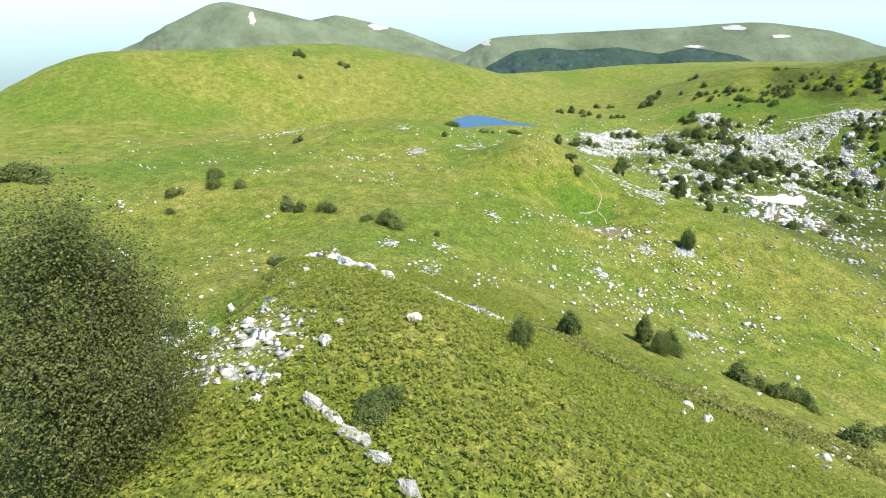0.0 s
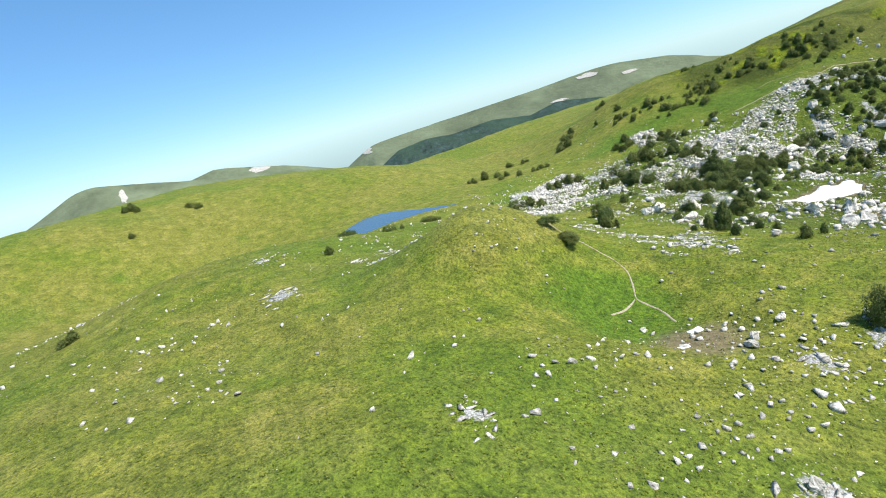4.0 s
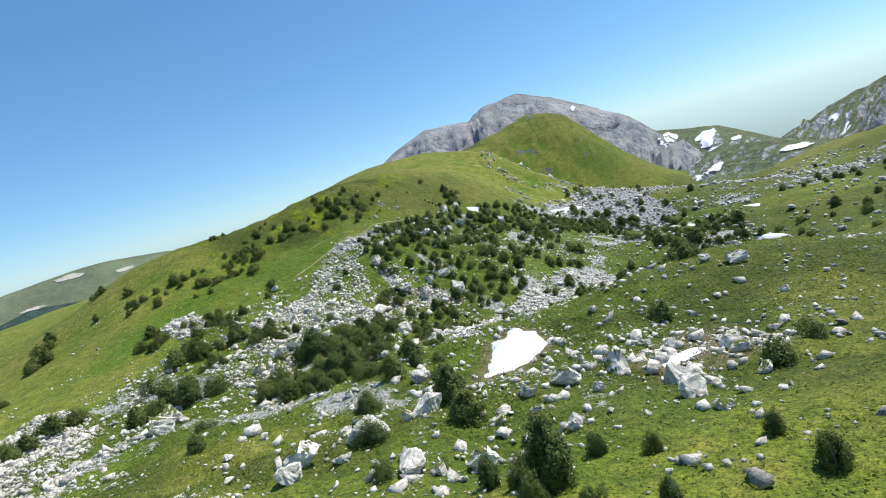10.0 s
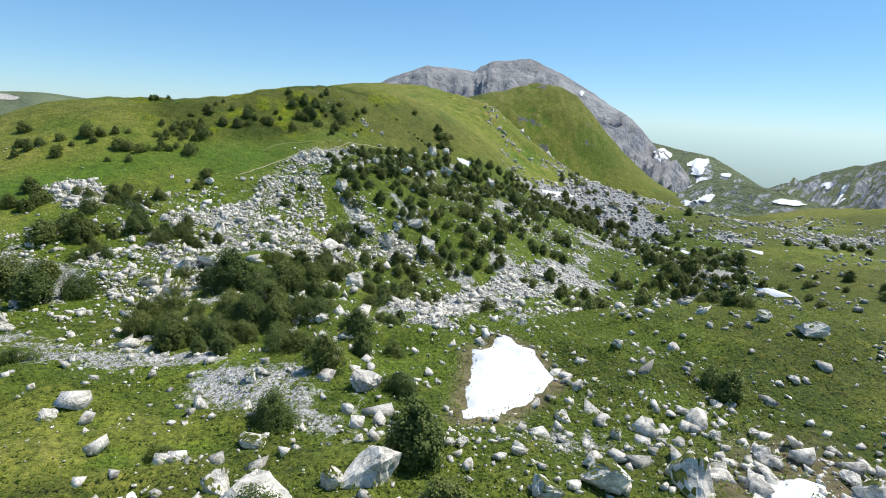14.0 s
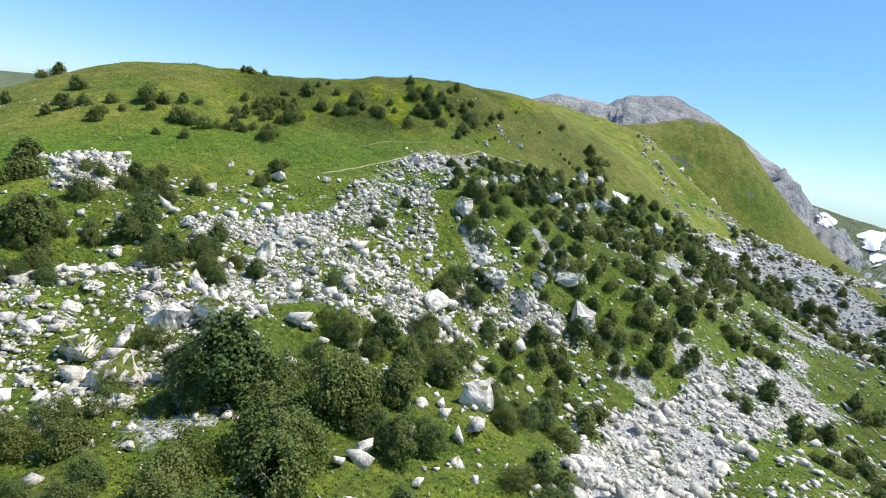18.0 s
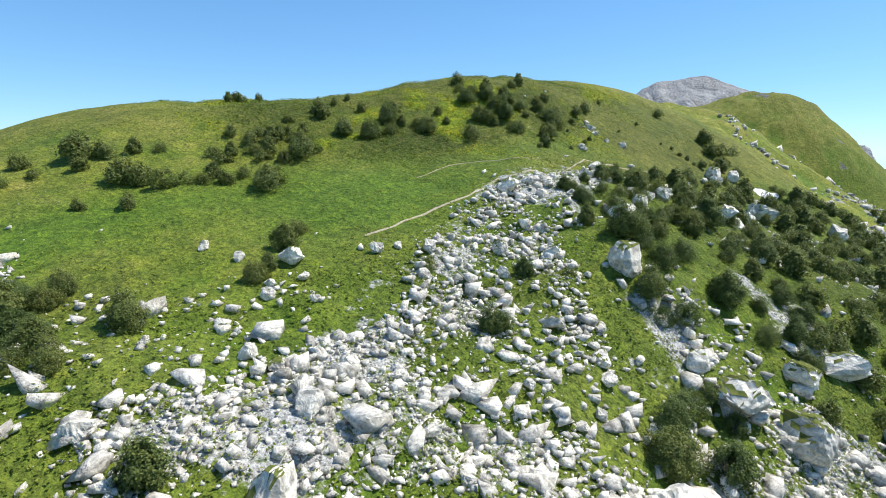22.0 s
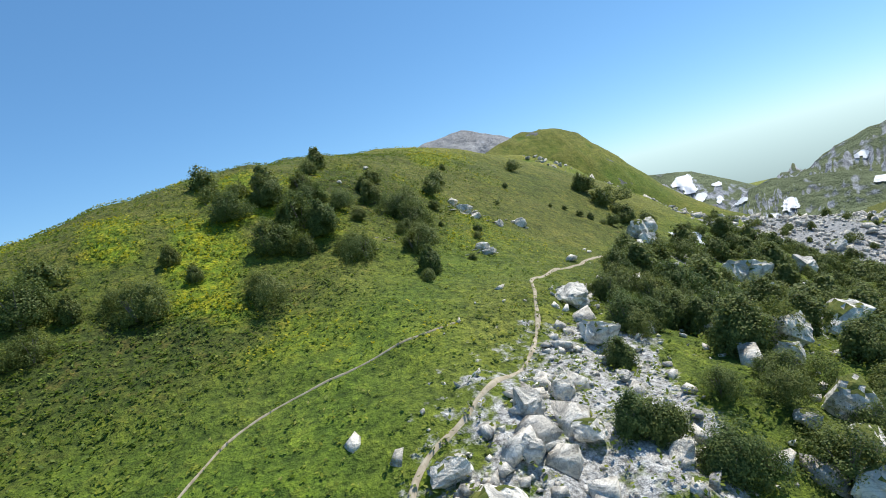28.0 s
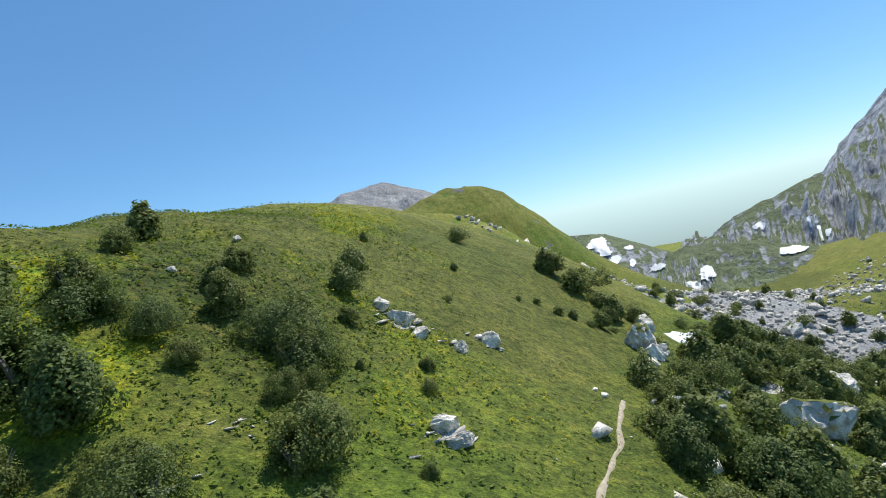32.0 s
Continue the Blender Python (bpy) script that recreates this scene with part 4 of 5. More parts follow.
for k, (w, h) in enumerate(SHAPES):
    BUSHES.append((stems_mesh(50 + k, w, h, 5), quad_mesh("crown", leaf_cloud(70 + k, w, h, 200, 55, 0.066), LEAVES), w, h))


def bush(x, y, size, turn, k, label, group=""):
    """A birch bush; size: metres across its crown."""
    trunk, crown, w, h = BUSHES[k % len(BUSHES)]
    ob = new("bush")
    ob.matrix_world = pose(x, y, ground_at(x, y) - 0.05, 0, 0, turn) @ Matrix.Scale(size / w, 4)
    part("trunk", trunk, ob, "thin birch stems")
    part("crown", crown, ob)
    return tagged(ob, label, "bush", group)


def shrubby(x, y):
    field = step(inside(x, y, FIELD), -3, 5) * (1 - 0.9 * step(inside(x, y, MOUND), -4, 4))
    return field * step(fbm(x, y, 24, 3, 81), -0.1, 0.35)


THICKET = [(-20, 154), (0, 186), (21, 198), (82, 248), (110, 244), (114, 226), (70, 196), (30, 172), (12, 158), (4, 150), (-8, 150)]
GROWN = {
    "ridge": [(-70.9, 128.8, 5.5), (-74.4, 136.1, 5.6), (-72.7, 144, 6), (-63.8, 129.5, 4.6), (-69.6, 147.1, 5.4), (-58.4, 153.6, 4.7), (-62.9, 153.9, 4), (-50.2, 160, 4.1), (-69.7, 159.2, 4), (-54.1, 115.7, 2.9), (-54.8, 156, 2.9), (-57.7, 165.7, 3.1), (-54.5, 161, 2.1), (-63.4, 164.3, 2.7), (-67.4, 168.1, 1.6), (-69.1, 165.4, 2), (-46.9, 164.3, 2), (-49.1, 166.9, 1.9), (-52.1, 162.1, 2.1), (-42.5, 160.2, 2), (-42, 166.9, 3.4), (-38.4, 167.6, 2.6), (-34.8, 164.7, 1.8), (-44.9, 170.9, 3.2), (-41.7, 176.2, 4.2), (-38.5, 176.1, 3), (-46.6, 178, 2.6), (-48, 173.3, 2.1), (-30.8, 179.9, 2.7), (-28.1, 174.4, 3.7), (-29.4, 167.3, 3), (-29.9, 160.5, 1.4), (-23.3, 185.9, 2.9)],
    "ridge_": [(-37, 185.6, 1.9), (-34, 184.3, 1.9), (-1.2, 215.4, 3.3), (-72.6, 153.6, 1.8), (-68.4, 150.3, 2.3), (-66.3, 144.9, 3.6), (-65.8, 138.4, 2.9), (-71, 142.8, 2.4), (-63.4, 145.7, 1.1), (-39.1, 185.2, 2.5), (-36.9, 188.2, 2.5), (-34.2, 186.5, 2.6), (-31.3, 182.2, 2.1), (-35.9, 173.8, 2.7), (-33.4, 174.2, 1.8), (-28.9, 172.2, 2.2), (-24.2, 181.4, 1.5), (-17.2, 202.4, 1.2), (-21.7, 174.6, 1.3), (-34.4, 166.9, 2.5), (-25, 175.4, 0.6), (-24.3, 167.3, 1), (-8.5, 200.6, 1.2), (-3.5, 196.8, 0.9), (-1.1, 197.5, 1), (-91.4, 114.7, 2.9), (-92.8, 118.2, 2.8), (-91.7, 122.2, 1.8), (-87.9, 125.3, 2.5), (-80.9, 123.8, 4.8), (-78, 125.2, 3.8), (-74.9, 125.1, 3.7), (-75.3, 118.9, 2.5)],
    "ridge__": [(-79.6, 116.3, 1.8), (-70, 139.4, 5.6), (-68.1, 131.8, 2.4), (-64.6, 141.4, 5.1), (-68.1, 156.8, 3), (-57.4, 160.6, 4.7), (-38.6, 172, 5), (-77.7, 143.7, 2.8), (-88.6, 129.7, 3.2), (-85.5, 132.4, 2.6), (-82.9, 134.8, 2.1), (-87.6, 162.4, 2.9), (-88.3, 160.3, 2), (-85.5, 166, 2), (-67.8, 100.6, 6.2), (-75.4, 96.2, 2.8), (-72.8, 95.9, 2.8), (-84.2, 94.4, 4), (-55.1, 119.7, 2.5), (-66.5, 95.8, 7.6), (-79.7, 86.2, 9.4), (-96.2, 123.9, 3), (-91, 129.3, 5), (-46.2, 183.9, 3.8), (-48.3, 181.7, 3.6), (-45.4, 174.5, 3.9), (-44, 177.9, 2.8), (-42.3, 181, 4), (-35.8, 190.7, 3), (-33, 188.9, 2.6), (-38.1, 179.1, 3.7), (-36.1, 179.9, 2.8), (-34.9, 176, 2.6)],
    "ridge___": [(-30.1, 185.5, 2.4), (-32.2, 176.9, 2.2), (-29.4, 177.3, 3.6), (-26.8, 177.8, 3.6), (-21.5, 191, 3.6), (-28.8, 164.7, 1.9), (-20.5, 177.3, 1.4), (-13.6, 190.9, 0.9)],
    "rock_field": [(-32.5, 109.8, 3.2), (-30.4, 119.6, 2.4), (-25.8, 121.8, 1.7), (-39.5, 116.5, 1.7), (-53.3, 110.8, 1.8), (-53.6, 108.1, 2.8), (5, 195.7, 2.5), (8.9, 199.4, 2.4), (0.4, 196, 1.3), (2.2, 195.8, 1.3), (3.5, 194.9, 1.3), (6.7, 195.5, 1.1), (-23.1, 145.7, 1.9), (-2.6, 175.7, 5.7), (-13.3, 163.8, 3.2), (-15.3, 146.1, 4.2), (-24.3, 137, 2.3), (-26.2, 139.7, 2.1), (-21.3, 140.8, 2.1), (-17.2, 141.7, 1.3), (12.4, 189.2, 4.6), (10.1, 207.7, 10), (-63.5, 93.7, 5.5), (-59.6, 92.4, 5.7), (-58.7, 99, 3.7), (-56.1, 84.7, 4.5), (-48.9, 78.6, 4.5), (-46.4, 80.7, 8.1), (-46.9, 87.1, 2.7), (-17, 105.7, 9.9), (-12.8, 111.6, 5.8), (-31.2, 87.7, 3.6), (-41.9, 82.9, 2.4)],
    "rock_field_": [(-41.8, 78.2, 2.5), (-39.6, 83.1, 2.7), (-31.9, 81, 1.7), (-10.7, 100.3, 3.9), (-66.7, 80.8, 5.4), (-67.9, 86.7, 4.9), (-59.6, 72.6, 5.3), (-25.7, 76, 4.6), (-28.8, 63, 4.5), (-32.6, 60.6, 3.6), (-38, 63.8, 3.2), (-36.6, 57.1, 2.8), (-30.1, 56.8, 5.5), (-25.7, 60.5, 3.7), (-25, 65, 2.4), (-20.4, 65.6, 6.1), (-15.5, 77.9, 8.9), (-16.7, 66.6, 4.5), (-4.2, 81.7, 5.3), (-2.1, 104.9, 7.3), (-7.4, 90.2, 5.3), (0.7, 98, 6.1), (-22.7, 84, 3.5), (11.8, 113, 5.6), (-19.7, 130, 5.1), (-15.8, 137.4, 5.5), (-10.3, 140.7, 6.8), (12.1, 201.5, 7.2), (-2.1, 133.9, 6.4), (6.9, 147.6, 7.4), (2.3, 129.5, 7.3), (9, 133.5, 7.7), (9.2, 123.5, 7.1)],
    "rock_field__": [(19.7, 128.4, 7.7), (16.3, 132.1, 6.7), (42.3, 146.5, 8.2), (35.4, 120.6, 5.6), (25.6, 132.2, 6.9), (-21.6, 46.4, 12.1), (-24.2, 41.1, 5.7), (-14.6, 59.7, 7.9), (-12.2, 49.8, 6.1), (-4.8, 37.7, 4.3), (-2.3, 76.9, 8), (-1.1, 45.8, 5.6), (-3.5, 31.2, 2.9), (-0.3, 34.6, 3.1), (-29.7, 45.4, 5.7), (-28.7, 38.8, 4.6), (-20.1, 30, 5.9), (-26.3, 32.7, 4.1), (-13.7, 31.7, 4.9), (-10.8, 32, 3.5), (-22.2, 76.6, 8.1), (-16.2, 85.3, 9.8), (-23.3, 69.6, 6.7), (-55.5, 68.1, 6.8), (-3.6, 123.8, 6.7), (17.9, 144.6, 9.5), (27.4, 142.2, 11.1), (44.3, 107, 6.6), (43.3, 128.4, 4.6), (14.9, 62.8, 4.6), (38.9, 84, 4.2), (96.8, 147.2, 9.8), (109.2, 146.3, 8.1)],
    "rock_field___": [(96.4, 138.1, 3.8), (52, 57.5, 5.2), (-64.3, 73.8, 12.4), (-53.3, 51.4, 12.5), (-59.4, 45.9, 10.1), (-60.6, 55.4, 12.1), (-59.1, 78, 6.9), (-21.3, 35.2, 9.1), (-13.9, 43.1, 10.6), (-6.7, 25.4, 4.1), (-3.6, 60.9, 6.3), (1.1, 22.2, 3.2), (3, 7.9, 5.1), (-9.6, 15.4, 4.2), (-34.1, 39.2, 4.6), (-39, 26.4, 2.5), (-34.6, 15.4, 3.6), (36.2, 23.5, 3.7), (54.4, 53.1, 6.5), (-15.2, 8.3, 2.2), (4.3, 0.2, 4.4), (-5.4, -1, 4.4), (37.3, -2.2, 4.2), (43.8, 1.6, 3.3), (-81, 37.8, 8.9), (-68.4, 2.1, 5.7), (-78.8, 46.8, 9.3), (-63.5, 9.7, 8), (-23.8, 57.7, 15.3), (-35.9, 50.4, 8.1), (36.6, 28.1, 3.2), (-70.9, 6.5, 4.8)],
    "thicket": [(-20.6, 149.2, 3.3), (-18.6, 150, 2.3), (-15, 151.2, 2.5), (-4.6, 168.1, 5), (0.1, 169.4, 4), (19.2, 178, 5.3), (29.8, 184.7, 6.1), (28.5, 180.3, 6.9), (27, 176.1, 5.7), (14.4, 165.3, 4.6), (14.3, 169, 4.7), (34.6, 191.1, 6.6), (22.5, 184.7, 4.8), (22.8, 188.9, 6), (17.4, 191.1, 4.8), (89.6, 235.6, 11.3), (85.8, 225.5, 10.7), (-4, 156.4, 6.5), (1.9, 163.2, 6.9), (14.5, 156, 8), (22.3, 156.4, 9.6), (29.8, 151.4, 8.1), (46.8, 176.4, 10), (76.5, 234.6, 11.8), (72.7, 211.4, 10.6), (54.7, 162.4, 9.5), (51.4, 149, 7.3), (26.8, 194.3, 8.8), (37.2, 151.9, 8.3), (42, 182.4, 14.2), (62.4, 210, 14.2), (80.1, 218.6, 15.2), (99.5, 223.7, 13.3)],
    "thicket_": [(73.9, 148.7, 9.3), (88.9, 151.3, 7.8), (98.6, 156.8, 14.3), (121.7, 162.9, 11.1), (94.4, 169.7, 10.7)],
    "meadow": [(-109.2, 129.3, 4.2), (-100.7, 113.6, 2.3), (-127.5, 141.3, 7), (-100.6, 119.2, 6.9), (-115.5, 118.9, 2.5), (-113.9, 70.8, 6.3), (-122.4, 63.2, 4), (-138.8, 63.5, 4.2), (-133, 64.4, 3.7), (-149.3, 95.2, 5.3), (-132.8, 116.2, 9.8), (-125.4, 101.9, 10.3), (10.8, -19.5, 4.7), (8.8, -20.8, 2.6), (14.6, -14.8, 2.3), (12.3, -24, 1.7), (27, -19.4, 2.1), (16.3, -27.3, 2.2), (-3.5, -11, 2.5), (-10.5, -26.4, 3), (-9.6, -24.6, 1.8), (19.1, -17, 2), (7.3, -23.7, 1.7), (-65.6, -47.5, 3), (-76.1, -36.6, 2.1), (-48.5, -73.2, 2.2), (-228.2, -60, 4.5), (-225, -57.5, 3.9), (7.5, -16.6, 5.3), (10.7, -8.6, 3.1), (26.4, -26.3, 2.9), (-15.9, -20.2, 4.6), (-115, 66.2, 5.3)],
    "meadow_": [(-142.7, 50.2, 6.2), (-141.8, 58.2, 5.1), (-129.5, 58.2, 3.7), (-151.9, 86.8, 4.2), (-64, -10.4, 4.3), (-18.4, -151.7, 4.2), (-10.5, -145.6, 3.4), (-9.4, -160.7, 3.2), (10.2, -138.8, 4.1), (13.7, -136.8, 2.6), (16.4, -132.2, 2.9), (35, -114.8, 1.4), (-59.4, -121.7, 2.3), (-202.2, -92.1, 3.2), (42.1, -53.1, 5), (-22.7, -11.9, 4.6), (95.7, -137, 2.5), (79.2, -118.4, 3.2), (77.7, -100.5, 8.5), (85.4, -92.1, 3.7), (88.5, -89.6, 5.7), (90, -85.7, 5.9), (100.3, -92.5, 4.3), (99.7, -81.6, 6.9), (-12.2, -151.6, 4.2), (18.3, -131.4, 2.4), (-0.4, -161.5, 2.2), (-58.6, -123.4, 2.4), (-237, -84.2, 9.8)]
}
TALK = {"rock_field": "dark green mountain birch bush among limestone boulders", "ridge": "rounded birch bush on the grassy ridge slope", "thicket": "birch bush in a dense thicket on the valley side", "meadow": "small birch bush standing alone in the meadow"}
places = []
for area, rows in GROWN.items():
    name = area.rstrip("_")
    for k, (x, y, w) in enumerate(rows):
        if name == "ridge" and y > 170 and x < -29 and k % 2:
            continue
        n = 1 if w < 5.2 else 3 if w < 8 else 4
        for j in range(n):
            a, off = 2.1 * j + k, 0.0 if n == 1 else w * 0.27
            places.append((x + math.cos(a) * off, y + math.sin(a) * off, min(w, 5.2) if n == 1 else w * 0.44, k * 73 + j * 50, k + j, name))

for k, (x, y, w) in enumerate([(-33.9, 165, 3.3), (-28.5, 169, 3.3), (-29, 163, 2.4), (-27.3, 178.1, 4.4), (-20.9, 192, 3.4), (-41.6, 160.2, 3.4), (-41.4, 167.7, 4.2), (-36.9, 170.1, 3.6), (-34.5, 177, 3), (-37.7, 177.2, 3), (-41.6, 178.3, 3.4), (-45.4, 173.3, 4), (-6.7, 166.5, 3), (-18.5, 153.4, 2.6), (-17.6, 156.8, 3), (-15.7, 151.2, 2.6)]):
    places = [q for q in places if (q[0] - x) ** 2 + (q[1] - y) ** 2 > 3.2]
    places.append((x, y, w, k * 59, k + 2, "ridge" if k < 12 else "rock_field"))
for k, (x, y, w) in enumerate([(-15.7, 152.4, 3.0), (-15.5, 150, 2.6), (-20.3, 149.1, 2.6), (-15, 159.1, 2.9), (-16, 145.3, 3.3), (-24, 137.5, 2.9), (-25.6, 139.6, 2.4), (-16.7, 142.2, 2.7), (-12, 153, 3), (-9, 149, 3.2), (-19, 140, 2.2), (-13, 140, 3), (-10, 144, 2.6)]):
    places.append((x, y, w, k * 47, k, "rock_field"))


def thick(x, y):
    grown = np.maximum(np.maximum(step(inside(x, y, THICKET), -2, 3) * 0.9, 0.75 * step(inside(x, y, BRAKE), -2, 2)), 0.7 * shrubby(x, y) * step(y, 40, 90) * (1 - step(-x, 30, 38) * step(y, 93, 101)))
    return grown * (1 - 0.95 * np.max([step(inside(x, y, q), -2, 0.5) for q in SCREES[:2] + BLOCKS], 0))


for k, p in enumerate(scatter(4200, (-60, 20, 125, 250), thick, 2.4, 8)):
    if all((p[0] - q[0]) ** 2 + (p[1] - q[1]) ** 2 > 5 for q in places):
        places.append((p[0], p[1], rng.uniform(2.4, 4.2), rng.uniform(0, 360), k, "thicket"))
# the bushes nearest to the flight's line over the ground stay single
LINE = [(119, -154), (37, -102), (8, -55), (0, 0), (-18, 46), (-37, 98), (-36, 120), (-30, 147)]
reach = along(np.array([p[0] for p in places]), np.array([p[1] for p in places]), LINE)
joined = []
for n, i in enumerate(np.argsort(reach)):
    x, y, w, turn, k, name = places[i]
    if n < 300:
        ob = bush(x, y, w, turn % 360, k, TALK[name], "birch bushes of the " + name.replace("_", " "))
        if name == "meadow":
            ob.matrix_world = ob.matrix_world @ Matrix.Diagonal((0.85, 0.85, 1.25, 1))
    else:
        trunk, crown, bw, h = BUSHES[k % len(BUSHES)]
        v = np.empty(len(crown.vertices) * 3, np.float32)
        crown.vertices.foreach_get("co", v)
        v = v.reshape(-1, 4, 3)[::4] * (w / bw)
        c, s = math.cos(turn), math.sin(turn)
        v = np.stack([v[..., 0] * c - v[..., 1] * s, v[..., 0] * s + v[..., 1] * c, v[..., 2]], -1)
        mid = v.mean(1, keepdims=True)
        joined.append(((v - mid) * 1.9 + mid + np.array([x, y, ground_at(x, y) - 0.05])).reshape(-1, 3))
tagged(new("bushes", quad_mesh("bushes", np.concatenate(joined), LEAVES)), "dense far thicket of dark green birch bushes", "bushes", kind="stuff")
for k, (x, y, w) in enumerate([(-87.3, -18.1, 6.3), (-128.3, -30.6, 7.6), (1.5, -53.8, 5.2), (-2, -54.6, 4.6), (26.6, -126.7, 3.4), (30.1, -122.7, 7.9), (-89.3, -14.2, 4.2), (-123.9, -30.8, 9.1), (45.8, -142.9, 5.5), (50, -139.5, 4.4), (103.4, -149.8, 3), (60.8, -160.1, 3.8), (63, -147.8, 3.2), (55.5, -146, 2.6), (49.9, -148.5, 2.2), (-29.7, -193, 13.8)]):
    ob = bush(x, y, w * 0.75, k * 61, 3, "low spreading bush on the meadow", "low bushes of the meadow")
    ob.matrix_world = ob.matrix_world @ Matrix.Diagonal((1, 1, 0.6, 1))


# ---- snow fields on the mountains ----
from mathutils.bvhtree import BVHTree

PEAKS = [o for o in scene.objects if o.name.startswith("mountain")]
SOLID = BVHTree.FromPolygons([v.co for o in PEAKS for v in o.data.vertices], [[i + sum(len(q.data.vertices) for q in PEAKS[:n]) for i in f.vertices] for n, o in enumerate(PEAKS) for f in o.data.polygons])


def snow_field(eye, az, el, wide, tall, seed, scar=False):
    """Snow lying on a mountain side, in the direction az, el from the eye; wide and tall in degrees."""
    n = 26
    verts, shown, order = [], {}, []
    for i in range(n):
        for j in range(n):
            u, v = (i / (n - 1) - 0.5) * 1.3, (j / (n - 1) - 0.5) * 1.3
            if math.hypot(u, v) > 0.44 + 0.2 * noise.noise((u * 4 + seed, v * 4, seed * 3.7)):
                continue
            a, e = radians(az - u * wide), radians(el + v * tall)
            way = Vector((-math.sin(a) * math.cos(e), math.cos(a) * math.cos(e), math.sin(e)))
            hit, normal, _, _ = SOLID.ray_cast(Vector(eye), way)
            if hit and abs(normal.z) > (0.0 if scar else 0.42):
                shown[i, j] = len(verts)
                verts.append(hit + normal * (1.0 if normal.z > 0 else -1.0))
    faces = [tuple(shown[q] for q in ((i, j), (i + 1, j), (i + 1, j + 1), (i, j + 1))) for i in range(n - 1) for j in range(n - 1) if all(q in shown for q in ((i, j), (i + 1, j), (i + 1, j + 1), (i, j + 1)))]
    faces = [f for f in faces if max((verts[f[0]] - verts[f[2]]).length, (verts[f[1]] - verts[f[3]]).length) < (22 if not scar else 400)]
    if faces:
        if scar:
            return tagged(mesh_object("scree_scar", verts, faces, GREY, True), "pale scree scar on a far green mountain", "scree", "scars of the far mountains")
        ob = mesh_object("snow_field", verts, faces, SNOW, True)
        tagged(ob, "bright snow field on a mountain side", "snow", "snow fields of the mountains")


for k, row in enumerate([(-36.8, -4.1, 2.0, 1.1), (-38.2, -6.1, 1.3, 0.9), (-39.8, -5.1, 0.9, 0.4), (-39.8, -6.7, 0.6, 0.7), (-42.1, -7.6, 1.5, 0.8), (-45.0, -10.0, 1.7, 0.8), (-46.6, -8.9, 1.5, 1.3), (-57.9, -9.4, 3.5, 1.3), (-56.8, -6.8, 3.1, 1.3), (-53.8, -7.9, 2.1, 0.7), (-51.7, -5.2, 1.2, 0.6), (-55.6, -5.6, 1.0, 0.9)]):
    snow_field(EYE_C, row[0], row[1], row[2] * 1.25, row[3] * 1.3, k + 1)
for k, row in enumerate([(-24.2, -2.8, 1.7, 1.5), (-15.8, 2.7, 0.6, 0.6), (-27.5, -4.1, 1.7, 1.0)]):
    snow_field(EYE_B, *row, k + 31)
for k, row in enumerate([(83.2, -0.9, 0.7, 1.4), (36.9, -1.3, 2.4, 0.6), (39.9, -3.0, 2.0, 0.3), (71.0, -1.7, 2.4, 0.8), (63.1, -3.4, 2.2, 0.9), (60.2, -3.0, 1.4, 0.8), (33, -1.9, 1.6, 0.4)]):
    snow_field(EYE_A, *row, k + 51, True)


# ---- snow ----
def snow(poly, label, thick=0.5):
    """A melting snow bed in a hollow."""
    xs, ys = zip(*poly)
    cell = max(0.35, (max(xs) - min(xs)) / 60)
    gx, gy = np.meshgrid(np.arange(min(xs) - 2, max(xs) + 2, cell), np.arange(min(ys) - 2, max(ys) + 2, cell))
    edge = inside(gx, gy, poly) + 0.35 * fbm(gx, gy, 3.0, 3, 91) * min(1, cell * 3)
    z = height(gx, gy) + np.clip(edge * 0.35, -0.5, thick) + 0.05 * fbm(gx, gy, 1.2, 2, 92)
    i = np.arange(gx.size).reshape(gx.shape)
    q = np.stack([i[:-1, :-1], i[:-1, 1:], i[1:, 1:], i[1:, :-1]], -1).reshape(-1, 4)
    keep = edge.ravel()[q].max(1) > -0.8
    used = np.unique(q[keep])
    back = np.zeros(gx.size, int)
    back[used] = np.arange(len(used))
    co = np.stack([gx.ravel(), gy.ravel(), z.ravel()], -1)[used]
    return tagged(mesh_object("snow_patch", co.tolist(), back[q[keep]].tolist(), SNOW, True), label, "snow")


for k, poly in enumerate(SNOWS):
    snow(poly, "white melting snow patch in a rocky hollow" if k < 2 else "small remnant of old snow on bare ground" if k < 4 else "snow strip on the scree", 0.5 if k < 2 else 0.35)


